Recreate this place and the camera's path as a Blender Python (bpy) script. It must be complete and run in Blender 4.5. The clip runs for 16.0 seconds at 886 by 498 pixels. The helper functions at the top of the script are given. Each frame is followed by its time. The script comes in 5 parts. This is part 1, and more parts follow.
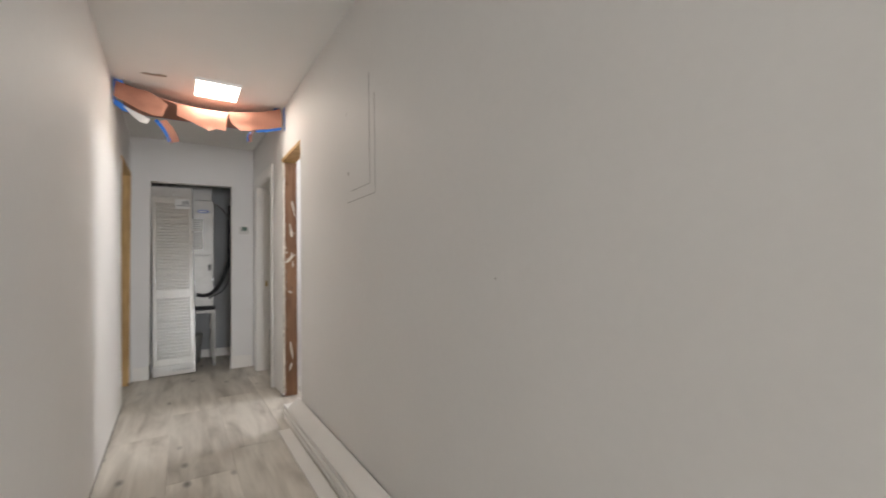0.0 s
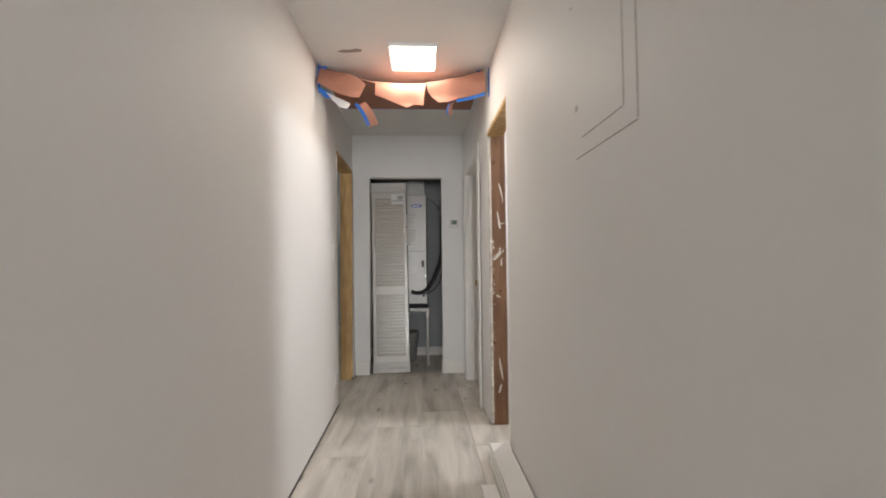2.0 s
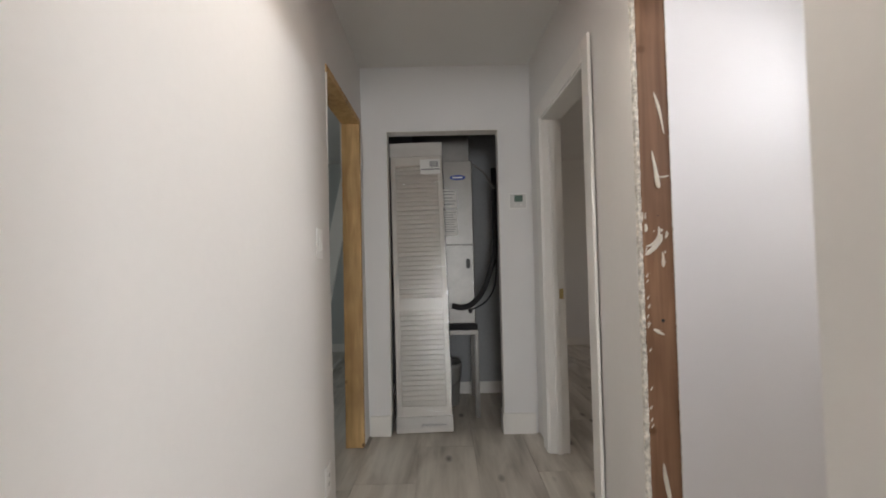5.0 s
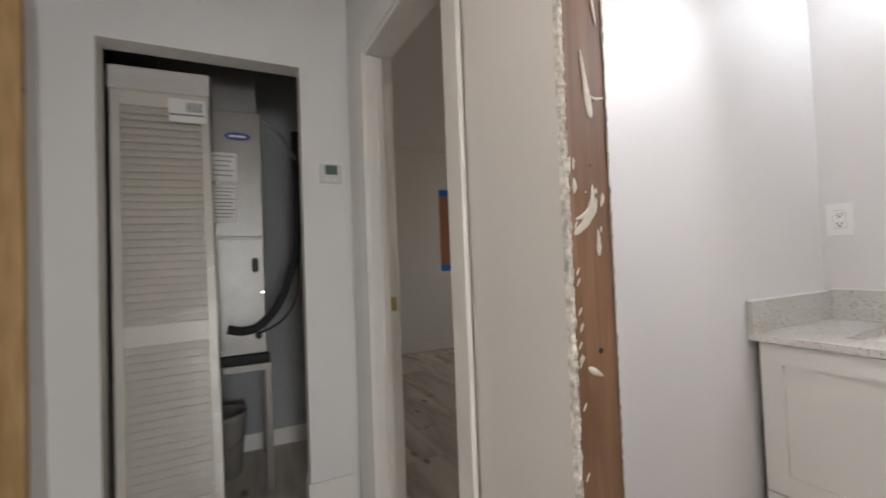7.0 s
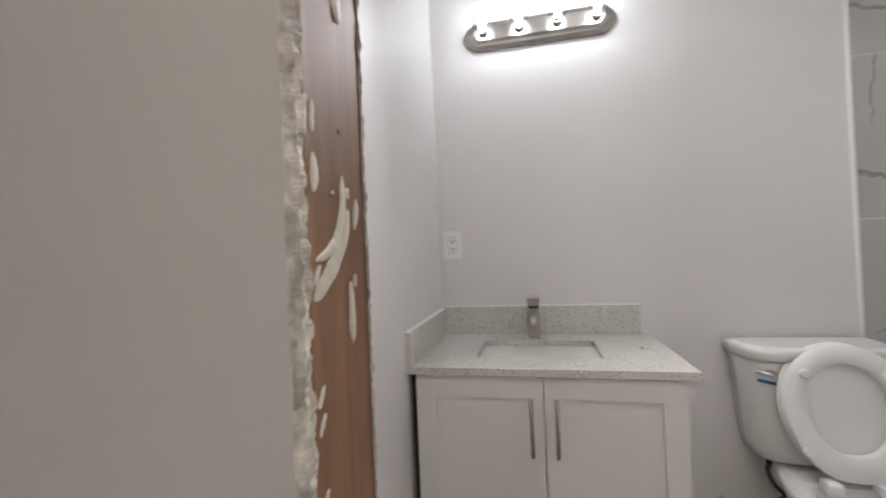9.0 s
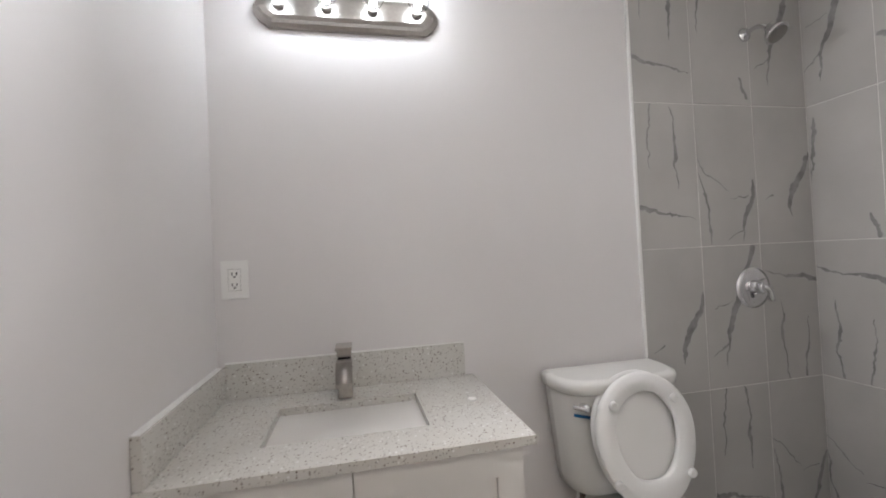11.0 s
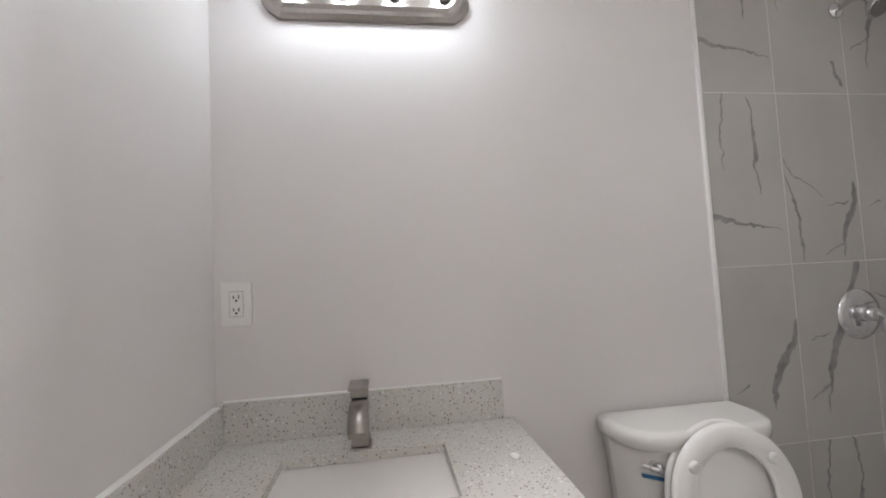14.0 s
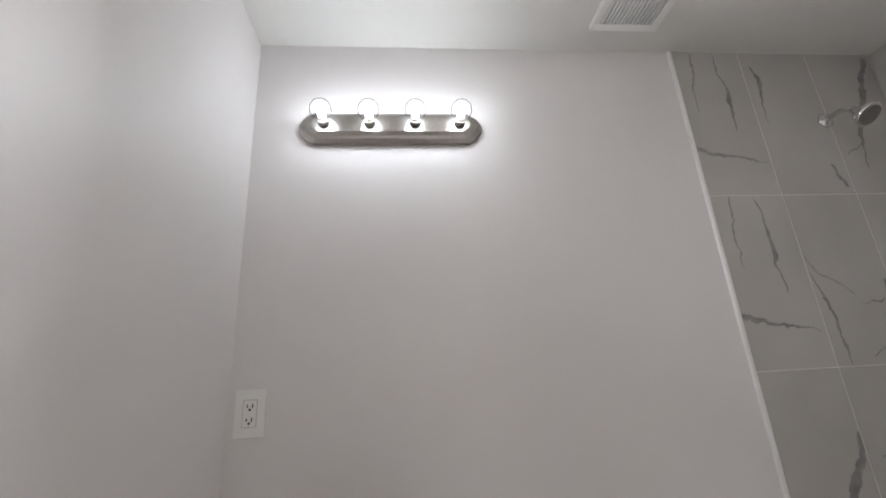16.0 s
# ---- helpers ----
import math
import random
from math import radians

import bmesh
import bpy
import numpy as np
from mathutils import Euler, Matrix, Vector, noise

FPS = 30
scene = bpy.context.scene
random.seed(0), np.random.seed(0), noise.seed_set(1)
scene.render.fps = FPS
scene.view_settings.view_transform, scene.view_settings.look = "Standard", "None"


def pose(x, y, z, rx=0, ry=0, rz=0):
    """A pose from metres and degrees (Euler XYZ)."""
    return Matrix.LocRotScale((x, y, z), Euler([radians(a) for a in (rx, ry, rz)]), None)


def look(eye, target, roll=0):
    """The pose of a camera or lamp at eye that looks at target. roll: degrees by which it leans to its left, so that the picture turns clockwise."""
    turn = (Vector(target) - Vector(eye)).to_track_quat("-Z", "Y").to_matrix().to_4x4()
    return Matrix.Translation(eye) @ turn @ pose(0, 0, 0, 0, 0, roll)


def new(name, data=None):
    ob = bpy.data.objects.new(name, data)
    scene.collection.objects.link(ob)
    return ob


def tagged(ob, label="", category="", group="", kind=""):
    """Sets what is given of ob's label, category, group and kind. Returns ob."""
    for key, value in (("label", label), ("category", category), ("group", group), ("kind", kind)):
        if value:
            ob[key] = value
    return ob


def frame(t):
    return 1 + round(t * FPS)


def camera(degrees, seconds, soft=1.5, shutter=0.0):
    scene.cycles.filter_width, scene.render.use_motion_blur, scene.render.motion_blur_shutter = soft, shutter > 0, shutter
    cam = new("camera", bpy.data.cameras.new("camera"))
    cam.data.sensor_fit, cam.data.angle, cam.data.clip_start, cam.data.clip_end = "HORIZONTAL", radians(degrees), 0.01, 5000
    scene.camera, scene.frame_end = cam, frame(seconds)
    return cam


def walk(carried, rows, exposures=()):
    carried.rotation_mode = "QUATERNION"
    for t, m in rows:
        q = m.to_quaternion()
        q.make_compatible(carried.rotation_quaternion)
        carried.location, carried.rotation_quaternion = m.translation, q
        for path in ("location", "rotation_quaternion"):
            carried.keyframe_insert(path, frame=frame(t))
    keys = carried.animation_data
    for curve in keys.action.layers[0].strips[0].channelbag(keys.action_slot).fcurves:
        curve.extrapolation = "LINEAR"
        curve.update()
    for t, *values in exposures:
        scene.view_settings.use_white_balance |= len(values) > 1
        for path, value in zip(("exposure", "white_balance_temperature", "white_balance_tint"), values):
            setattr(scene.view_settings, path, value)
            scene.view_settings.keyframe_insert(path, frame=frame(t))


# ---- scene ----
cam = camera(93.5, 16.0, 1.8, 0.4)
PATH = [
    (0, (0.661, 2.102, 1.131), (1.729, 3.79, 1.203), -1.0),
    (0.5, (0.797, 2.267, 1.145), (1.539, 4.123, 1.206), -1.0),
    (1, (0.92, 2.483, 1.171), (1.382, 4.428, 1.228), -0.8),
    (1.5, (0.94, 2.72, 1.146), (1.187, 4.703, 1.206), -0.7),
    (2, (0.942, 2.993, 1.156), (1.046, 4.99, 1.219), -0.6),
    (2.5, (0.958, 3.292, 1.136), (0.978, 5.291, 1.2), -0.7),
    (3, (0.952, 3.555, 1.133), (0.919, 5.554, 1.198), -0.7),
    (3.5, (0.888, 3.802, 1.178), (0.829, 5.801, 1.231), -0.8),
    (3.7, (0.884, 3.88, 1.157), (0.806, 5.878, 1.226), -0.8),
    (5.8, (0.727, 4.94, 1.16), (0.932, 6.929, 1.213), -1.8),
    (6, (0.732, 5.017, 1.14), (1.019, 6.996, 1.197), -1.9),
    (6.5, (0.831, 5.223, 1.131), (1.356, 7.153, 1.185), -2.0),
    (7, (0.898, 5.365, 1.128), (1.768, 7.165, 1.181), -2.2),
    (7.5, (0.937, 5.535, 1.152), (2.188, 7.096, 1.193), -2.3),
    (8, (1.002, 5.649, 1.151), (2.587, 6.868, 1.187), -2.5),
    (8.5, (1.101, 5.753, 1.167), (2.926, 6.569, 1.195), -2.6),
    (9, (1.188, 5.801, 1.196), (3.141, 6.23, 1.215), -2.4),
    (9.5, (1.279, 5.838, 1.204), (3.277, 5.915, 1.227), -2.6),
    (10, (1.349, 5.837, 1.226), (3.339, 5.646, 1.229), -2.8),
    (12.3, (1.724, 5.672, 1.299), (3.667, 5.203, 1.344), -2.9),
    (12.5, (1.735, 5.674, 1.287), (3.684, 5.227, 1.338), -2.9),
    (13, (1.753, 5.7, 1.291), (3.715, 5.312, 1.347), -2.8),
    (13.5, (1.753, 5.722, 1.291), (3.724, 5.396, 1.368), -2.8),
    (14, (1.75, 5.729, 1.288), (3.728, 5.457, 1.401), -2.9),
    (14.5, (1.751, 5.724, 1.284), (3.729, 5.491, 1.466), -3.0),
    (15, (1.746, 5.723, 1.288), (3.712, 5.513, 1.589), -3.0),
    (15.5, (1.74, 5.724, 1.289), (3.678, 5.529, 1.742), -3.1),
    (16, (1.738, 5.723, 1.288), (3.637, 5.532, 1.886), -3.3),
]
EXPOSURES = [(0.0, 0.1), (1.5, 0.2), (2.5, 0.0), (3.5, 0.0), (6.0, -0.05), (7.0, 0.1), (8.0, -0.15), (9.0, -0.4), (10.0, -0.4), (12.5, -0.45), (14.5, -0.45), (16.0, -0.75)]
walk(cam, [(t, look(eye, target, roll)) for t, eye, target, roll in PATH], EXPOSURES)
HALL_W, BULB_W, VANITY_W, BACK_W, LEFT_W, BED_W = 6.8, 1.1, 22.0, 280.0, 13.0, 6.5

# ---- world, sun and lamps ----
world = bpy.data.worlds.new("world")
scene.world = world
world.use_nodes = True
wn = world.node_tree
sky = wn.nodes.new("ShaderNodeTexSky")
sky.sky_type = "NISHITA"
sky.sun_disc = False
sky.sun_elevation, sky.sun_rotation = radians(48), radians(120)
wn.nodes["Background"].inputs["Strength"].default_value = 0.12
wn.links.new(sky.outputs[0], wn.nodes["Background"].inputs["Color"])


def lamp(name, kind, m, energy, color, size=0.05, size_y=None):
    data = bpy.data.lights.new(name, kind)
    data.energy, data.color = energy, color
    if kind == "AREA":
        data.size = size
        if size_y:
            data.shape, data.size_y = "RECTANGLE", size_y
    elif kind == "SUN":
        data.angle = size
    else:
        data.shadow_soft_size = size
    ob = new(name, data)
    ob.matrix_world = m
    return ob


sun = lamp("sun", "SUN", look((0, 0, 20), (-6, 9, 0)), 2.5, (1, 0.95, 0.88), radians(0.5))
# the ceiling panel of the hall and the four bulbs over the vanity
lamp("hall_panel_light", "AREA", pose(0.9, 5.68, 2.474, 0, 0, 0), HALL_W, (1.0, 0.9, 0.79), 0.27, 0.31)
BULBS = [5.979, 5.824, 5.669, 5.514]
for by in BULBS:
    lamp("bulb_light", "POINT", pose(2.925, by, 2.152), BULB_W, (0.8, 0.89, 1.0), 0.033)
# added fill panel in front of the bulbs, not part of the fixture
vanity_fill = lamp("vanity_fill_added", "AREA", pose(2.8, 5.6, 2.15, 72, 0, 117), VANITY_W, (0.96, 0.957, 1.0), 0.42, 0.12)
vanity_fill.data.spread = radians(150)
# daylight in the glazed opening of the room where the walk starts
lamp("day_window_back", "AREA", pose(1.5, -3.4, 1.25, -90, 0, 180), BACK_W, (0.95, 0.97, 1.0), 2.6, 1.9)
# fill for the two side rooms, at unseen windows added to carry it
lamp("window_fill_left", "AREA", pose(-2.93, 6.7, 1.45, 90, 0, -90), LEFT_W, (0.95, 0.99, 1.0), 1.2, 1.1)
lamp("window_fill_bedroom", "AREA", pose(4.93, 8.7, 1.45, 90, 0, 90), BED_W, (1.0, 0.86, 0.74), 1.2, 1.1)


# ---- materials ----
def mat(name, color, rough=0.5, metal=0.0, grain=0.0, grain_scale=40.0, bump=0.0, bump_scale=120.0, spread=0.0, mottled=0.0, mottle_scale=1.5):
    """A principled material with fine grain, broad mottling and relief; spread varies it from object to object."""
    m = bpy.data.materials.new(name)
    m.use_nodes = True
    nt = m.node_tree
    b = nt.nodes["Principled BSDF"]
    b.inputs["Roughness"].default_value, b.inputs["Metallic"].default_value = rough, metal
    co = nt.nodes.new("ShaderNodeTexCoord").outputs["Object"]
    value = None
    for amount, scale, detail in ((grain, grain_scale, 6), (mottled, mottle_scale, 3)):
        if amount:
            n = nt.nodes.new("ShaderNodeTexNoise")
            n.inputs["Scale"].default_value, n.inputs["Detail"].default_value = scale, detail
            nt.links.new(co, n.inputs["Vector"])
            r = nt.nodes.new("ShaderNodeMapRange")
            r.inputs[1].default_value, r.inputs[2].default_value = 0.25, 0.75
            r.inputs[3].default_value, r.inputs[4].default_value = 1 - amount, 1 + amount
            nt.links.new(n.outputs[0], r.inputs[0])
            if value is None:
                value = r.outputs[0]
            else:
                x = nt.nodes.new("ShaderNodeMath")
                x.operation = "MULTIPLY"
                nt.links.new(value, x.inputs[0]), nt.links.new(r.outputs[0], x.inputs[1])
                value = x.outputs[0]
    if spread:
        i = nt.nodes.new("ShaderNodeObjectInfo")
        r = nt.nodes.new("ShaderNodeMapRange")
        r.inputs[3].default_value, r.inputs[4].default_value = 1 - spread, 1 + spread
        nt.links.new(i.outputs["Random"], r.inputs[0])
        if value is None:
            value = r.outputs[0]
        else:
            x = nt.nodes.new("ShaderNodeMath")
            x.operation = "MULTIPLY"
            nt.links.new(value, x.inputs[0]), nt.links.new(r.outputs[0], x.inputs[1])
            value = x.outputs[0]
    if value is None:
        b.inputs["Base Color"].default_value = (*color, 1)
    else:
        v = nt.nodes.new("ShaderNodeVectorMath")
        v.operation = "SCALE"
        v.inputs[0].default_value = color
        nt.links.new(value, v.inputs["Scale"])
        nt.links.new(v.outputs[0], b.inputs["Base Color"])
    if bump:
        n = nt.nodes.new("ShaderNodeTexNoise")
        n.inputs["Scale"].default_value, n.inputs["Detail"].default_value = bump_scale, 5
        nt.links.new(co, n.inputs["Vector"])
        u = nt.nodes.new("ShaderNodeBump")
        u.inputs["Strength"].default_value, u.inputs["Distance"].default_value = bump, 0.004
        nt.links.new(n.outputs[0], u.inputs["Height"])
        nt.links.new(u.outputs[0], b.inputs["Normal"])
    return m


def node(nt, kind, **values):
    n = nt.nodes.new(kind)
    for k, v in values.items():
        n.inputs[k.replace("_", " ")].default_value = v
    return n


def ramp(nt, src, stops):
    r = nt.nodes.new("ShaderNodeValToRGB")
    while len(r.color_ramp.elements) < len(stops):
        r.color_ramp.elements.new(0.5)
    for e, (p, c) in zip(r.color_ramp.elements, stops):
        e.position, e.color = p, (*c, 1)
    nt.links.new(src, r.inputs[0])
    return r.outputs[0]


def mixed(nt, fac, a, b, blend="MIX"):
    m = nt.nodes.new("ShaderNodeMix")
    m.data_type, m.blend_type = "RGBA", blend
    for sock, v in ((m.inputs[0], fac), (m.inputs[6], a), (m.inputs[7], b)):
        if isinstance(v, (float, int)):
            sock.default_value = v
        elif isinstance(v, tuple):
            sock.default_value = (*v, 1)
        else:
            nt.links.new(v, sock)
    return m.outputs[2]


def offset_coords(nt, scale, far=37.0):
    """Object coordinates, shifted by each object's random number and scaled."""
    co = nt.nodes.new("ShaderNodeTexCoord").outputs["Object"]
    info = nt.nodes.new("ShaderNodeObjectInfo").outputs["Random"]
    c = nt.nodes.new("ShaderNodeCombineXYZ")
    for k, f in enumerate((far, far * 1.7, far * 2.3)):
        m = nt.nodes.new("ShaderNodeMath")
        m.operation = "MULTIPLY"
        m.inputs[1].default_value = f
        nt.links.new(info, m.inputs[0])
        nt.links.new(m.outputs[0], c.inputs[k])
    a = nt.nodes.new("ShaderNodeVectorMath")
    a.operation = "MULTIPLY_ADD"
    a.inputs[1].default_value = scale
    nt.links.new(co, a.inputs[0]), nt.links.new(c.outputs[0], a.inputs[2])
    return a.outputs[0], info


def plank_material():
    m = bpy.data.materials.new("greige plank")
    m.use_nodes = True
    nt = m.node_tree
    b = nt.nodes["Principled BSDF"]
    v, info = offset_coords(nt, (1, 1, 1))
    st = nt.nodes.new("ShaderNodeVectorMath")
    st.operation = "MULTIPLY"
    st.inputs[1].default_value = (20, 1.3, 1)
    nt.links.new(v, st.inputs[0])
    fine = node(nt, "ShaderNodeTexNoise", Scale=2.2, Detail=8.0, Roughness=0.65)
    nt.links.new(st.outputs[0], fine.inputs["Vector"])
    st2 = nt.nodes.new("ShaderNodeVectorMath")
    st2.operation = "MULTIPLY"
    st2.inputs[1].default_value = (8.5, 1.5, 1)
    nt.links.new(v, st2.inputs[0])
    broad = node(nt, "ShaderNodeTexNoise", Scale=1.0, Detail=3.0, Distortion=0.7)
    nt.links.new(st2.outputs[0], broad.inputs["Vector"])
    c1 = ramp(nt, broad.outputs[0], [(0.28, (0.37, 0.335, 0.285)), (0.45, (0.55, 0.51, 0.45)), (0.62, (0.68, 0.64, 0.57))])
    c2 = ramp(nt, fine.outputs[0], [(0.35, (0.93, 0.925, 0.92)), (0.6, (1.03, 1.03, 1.03))])
    c = mixed(nt, 1.0, c1, c2, "MULTIPLY")
    kn = node(nt, "ShaderNodeTexVoronoi", Scale=1.0)
    st3 = nt.nodes.new("ShaderNodeVectorMath")
    st3.operation = "MULTIPLY"
    st3.inputs[1].default_value = (7.5, 3.6, 1)
    nt.links.new(v, st3.inputs[0])
    nt.links.new(st3.outputs[0], kn.inputs["Vector"])
    knot = ramp(nt, kn.outputs["Distance"], [(0.06, (0.85, 0.85, 0.85)), (0.2, (0, 0, 0))])
    knot = mixed(nt, 1.0, knot, ramp(nt, kn.outputs["Color"], [(0.4, (0, 0, 0)), (0.48, (1, 1, 1))]), "MULTIPLY")
    c = mixed(nt, knot, c, (0.13, 0.115, 0.1))
    r = nt.nodes.new("ShaderNodeMapRange")
    r.inputs[3].default_value, r.inputs[4].default_value = 0.84, 1.1
    nt.links.new(info, r.inputs[0])
    s = nt.nodes.new("ShaderNodeVectorMath")
    s.operation = "SCALE"
    nt.links.new(c, s.inputs[0]), nt.links.new(r.outputs[0], s.inputs["Scale"])
    nt.links.new(s.outputs[0], b.inputs["Base Color"])
    b.inputs["Roughness"].default_value = 0.42
    u = node(nt, "ShaderNodeBump", Strength=0.12, Distance=0.002)
    nt.links.new(fine.outputs[0], u.inputs["Height"])
    nt.links.new(u.outputs[0], b.inputs["Normal"])
    return m


def marble_material(name, veins, turned=False):
    """Grey porcelain printed with jagged tapering veins: each is a line of (across, up, half width) on the tile."""
    m = bpy.data.materials.new(name)
    m.use_nodes = True
    nt = m.node_tree
    b = nt.nodes["Principled BSDF"]
    link = nt.links.new

    def math_node(op, a, b2, c=None):
        n = nt.nodes.new("ShaderNodeMath")
        n.operation = op
        for sock, val in zip(n.inputs, (a, b2, c)):
            if val is None:
                continue
            if isinstance(val, (int, float)):
                sock.default_value = val
            else:
                link(val, sock)
        return n.outputs[0]

    def vec_node(op, a, b2=None):
        n = nt.nodes.new("ShaderNodeVectorMath")
        n.operation = op
        for sock, val in zip(n.inputs, (a, b2)):
            if val is None:
                continue
            if isinstance(val, tuple):
                sock.default_value = val
            else:
                link(val, sock)
        return n

    v, info = offset_coords(nt, (1, 1, 1), 11.0)
    sep = nt.nodes.new("ShaderNodeSeparateXYZ")
    link(nt.nodes.new("ShaderNodeTexCoord").outputs["Object"], sep.inputs[0])
    flat = nt.nodes.new("ShaderNodeCombineXYZ")
    side = -1.0 if not turned else 1.0
    link(math_node("MULTIPLY", math_node("ADD", sep.outputs[0], sep.outputs[1]), side), flat.inputs[0])
    link(math_node("MULTIPLY", sep.outputs[2], -side), flat.inputs[1])
    p = flat.outputs[0]
    for scale, amount in ((9.0, 0.05), (38.0, 0.022), (130.0, 0.006)):
        n = node(nt, "ShaderNodeTexNoise", Scale=scale, Detail=2.0)
        link(v, n.inputs["Vector"])
        off = vec_node("MULTIPLY", vec_node("SUBTRACT", n.outputs["Color"], (0.5, 0.5, 0.5)).outputs[0], (amount, amount, 0))
        p = vec_node("ADD", p, off.outputs[0]).outputs[0]
    best = None
    for line in veins:
        for (x0, y0, w0), (x1, y1, w1) in zip(line, line[1:]):
            ba = Vector((x1 - x0, y1 - y0, 0))
            pa = vec_node("SUBTRACT", p, (x0, y0, 0)).outputs[0]
            along = vec_node("DOT_PRODUCT", pa, tuple(ba / ba.length_squared)).outputs["Value"]
            h = math_node("MINIMUM", math_node("MAXIMUM", along, 0.0), 1.0)
            sc = vec_node("SCALE", tuple(ba))
            link(h, sc.inputs["Scale"])
            dist = vec_node("LENGTH", vec_node("SUBTRACT", pa, sc.outputs[0]).outputs[0]).outputs["Value"]
            q = math_node("DIVIDE", dist, math_node("MULTIPLY_ADD", h, w1 - w0, w0))
            best = q if best is None else math_node("MINIMUM", best, q)
    vein = ramp(nt, math_node("MULTIPLY", best, 0.5), [(0.42, (0.9, 0.9, 0.9)), (0.56, (0, 0, 0))])
    cloud = node(nt, "ShaderNodeTexNoise", Scale=3.0, Detail=4.0)
    link(v, cloud.inputs["Vector"])
    base = ramp(nt, cloud.outputs[0], [(0.3, (0.46, 0.443, 0.422)), (0.7, (0.53, 0.512, 0.49))])
    shade = node(nt, "ShaderNodeTexNoise", Scale=22.0, Detail=4.0)
    link(v, shade.inputs["Vector"])
    tone = ramp(nt, shade.outputs[0], [(0.35, (0.2, 0.195, 0.19)), (0.65, (0.33, 0.32, 0.31))])
    link(mixed(nt, vein, base, tone), b.inputs["Base Color"])
    b.inputs["Roughness"].default_value = 0.2
    return m


def quartz_material():
    m = bpy.data.materials.new("speckled quartz")
    m.use_nodes = True
    nt = m.node_tree
    b = nt.nodes["Principled BSDF"]
    co = nt.nodes.new("ShaderNodeTexCoord").outputs["Object"]
    c = (0.66, 0.645, 0.61)
    for scale, size, col, seed in ((95, 0.2, (0.24, 0.2, 0.17), 0.0), (150, 0.24, (0.36, 0.33, 0.3), 3.1), (70, 0.16, (0.86, 0.86, 0.85), 7.7)):
        o = nt.nodes.new("ShaderNodeVectorMath")
        o.operation = "ADD"
        o.inputs[1].default_value = (seed, seed, seed)
        nt.links.new(co, o.inputs[0])
        vo = node(nt, "ShaderNodeTexVoronoi", Scale=float(scale))
        nt.links.new(o.outputs[0], vo.inputs["Vector"])
        dot = ramp(nt, vo.outputs["Distance"], [(size, (1, 1, 1)), (size + 0.08, (0, 0, 0))])
        pick = ramp(nt, vo.outputs["Color"], [(0.52, (0, 0, 0)), (0.56, (1, 1, 1))])
        c = mixed(nt, mixed(nt, 1.0, dot, pick, "MULTIPLY"), c, col)
    st = node(nt, "ShaderNodeTexNoise", Scale=5.0, Detail=4.0)
    nt.links.new(co, st.inputs["Vector"])
    c = mixed(nt, 1.0, c, ramp(nt, st.outputs[0], [(0.3, (0.93, 0.92, 0.9)), (0.65, (1, 1, 1))]), "MULTIPLY")
    nt.links.new(c, b.inputs["Base Color"])
    b.inputs["Roughness"].default_value = 0.22
    return m


def lumber_material(name, dark, light, stretch, rough=0.65, knots=True):
    m = bpy.data.materials.new(name)
    m.use_nodes = True
    nt = m.node_tree
    b = nt.nodes["Principled BSDF"]
    co = nt.nodes.new("ShaderNodeTexCoord").outputs["Object"]
    s = nt.nodes.new("ShaderNodeVectorMath")
    s.operation = "MULTIPLY"
    s.inputs[1].default_value = stretch
    nt.links.new(co, s.inputs[0])
    n = node(nt, "ShaderNodeTexNoise", Scale=2.0, Detail=7.0, Distortion=0.6)
    nt.links.new(s.outputs[0], n.inputs["Vector"])
    c = ramp(nt, n.outputs[0], [(0.3, dark), (0.7, light)])
    big = node(nt, "ShaderNodeTexNoise", Scale=3.0, Detail=3.0)
    nt.links.new(co, big.inputs["Vector"])
    c = mixed(nt, 1.0, c, ramp(nt, big.outputs[0], [(0.3, (0.75, 0.72, 0.7)), (0.65, (1.05, 1.05, 1.05))]), "MULTIPLY")
    if knots:
        vo = node(nt, "ShaderNodeTexVoronoi", Scale=6.0)
        nt.links.new(co, vo.inputs["Vector"])
        c = mixed(nt, ramp(nt, vo.outputs["Distance"], [(0.05, (1, 1, 1)), (0.11, (0, 0, 0))]), c, (0.13, 0.055, 0.02))
    nt.links.new(c, b.inputs["Base Color"])
    b.inputs["Roughness"].default_value = rough
    u = node(nt, "ShaderNodeBump", Strength=0.25, Distance=0.002)
    nt.links.new(n.outputs[0], u.inputs["Height"])
    nt.links.new(u.outputs[0], b.inputs["Normal"])
    return m


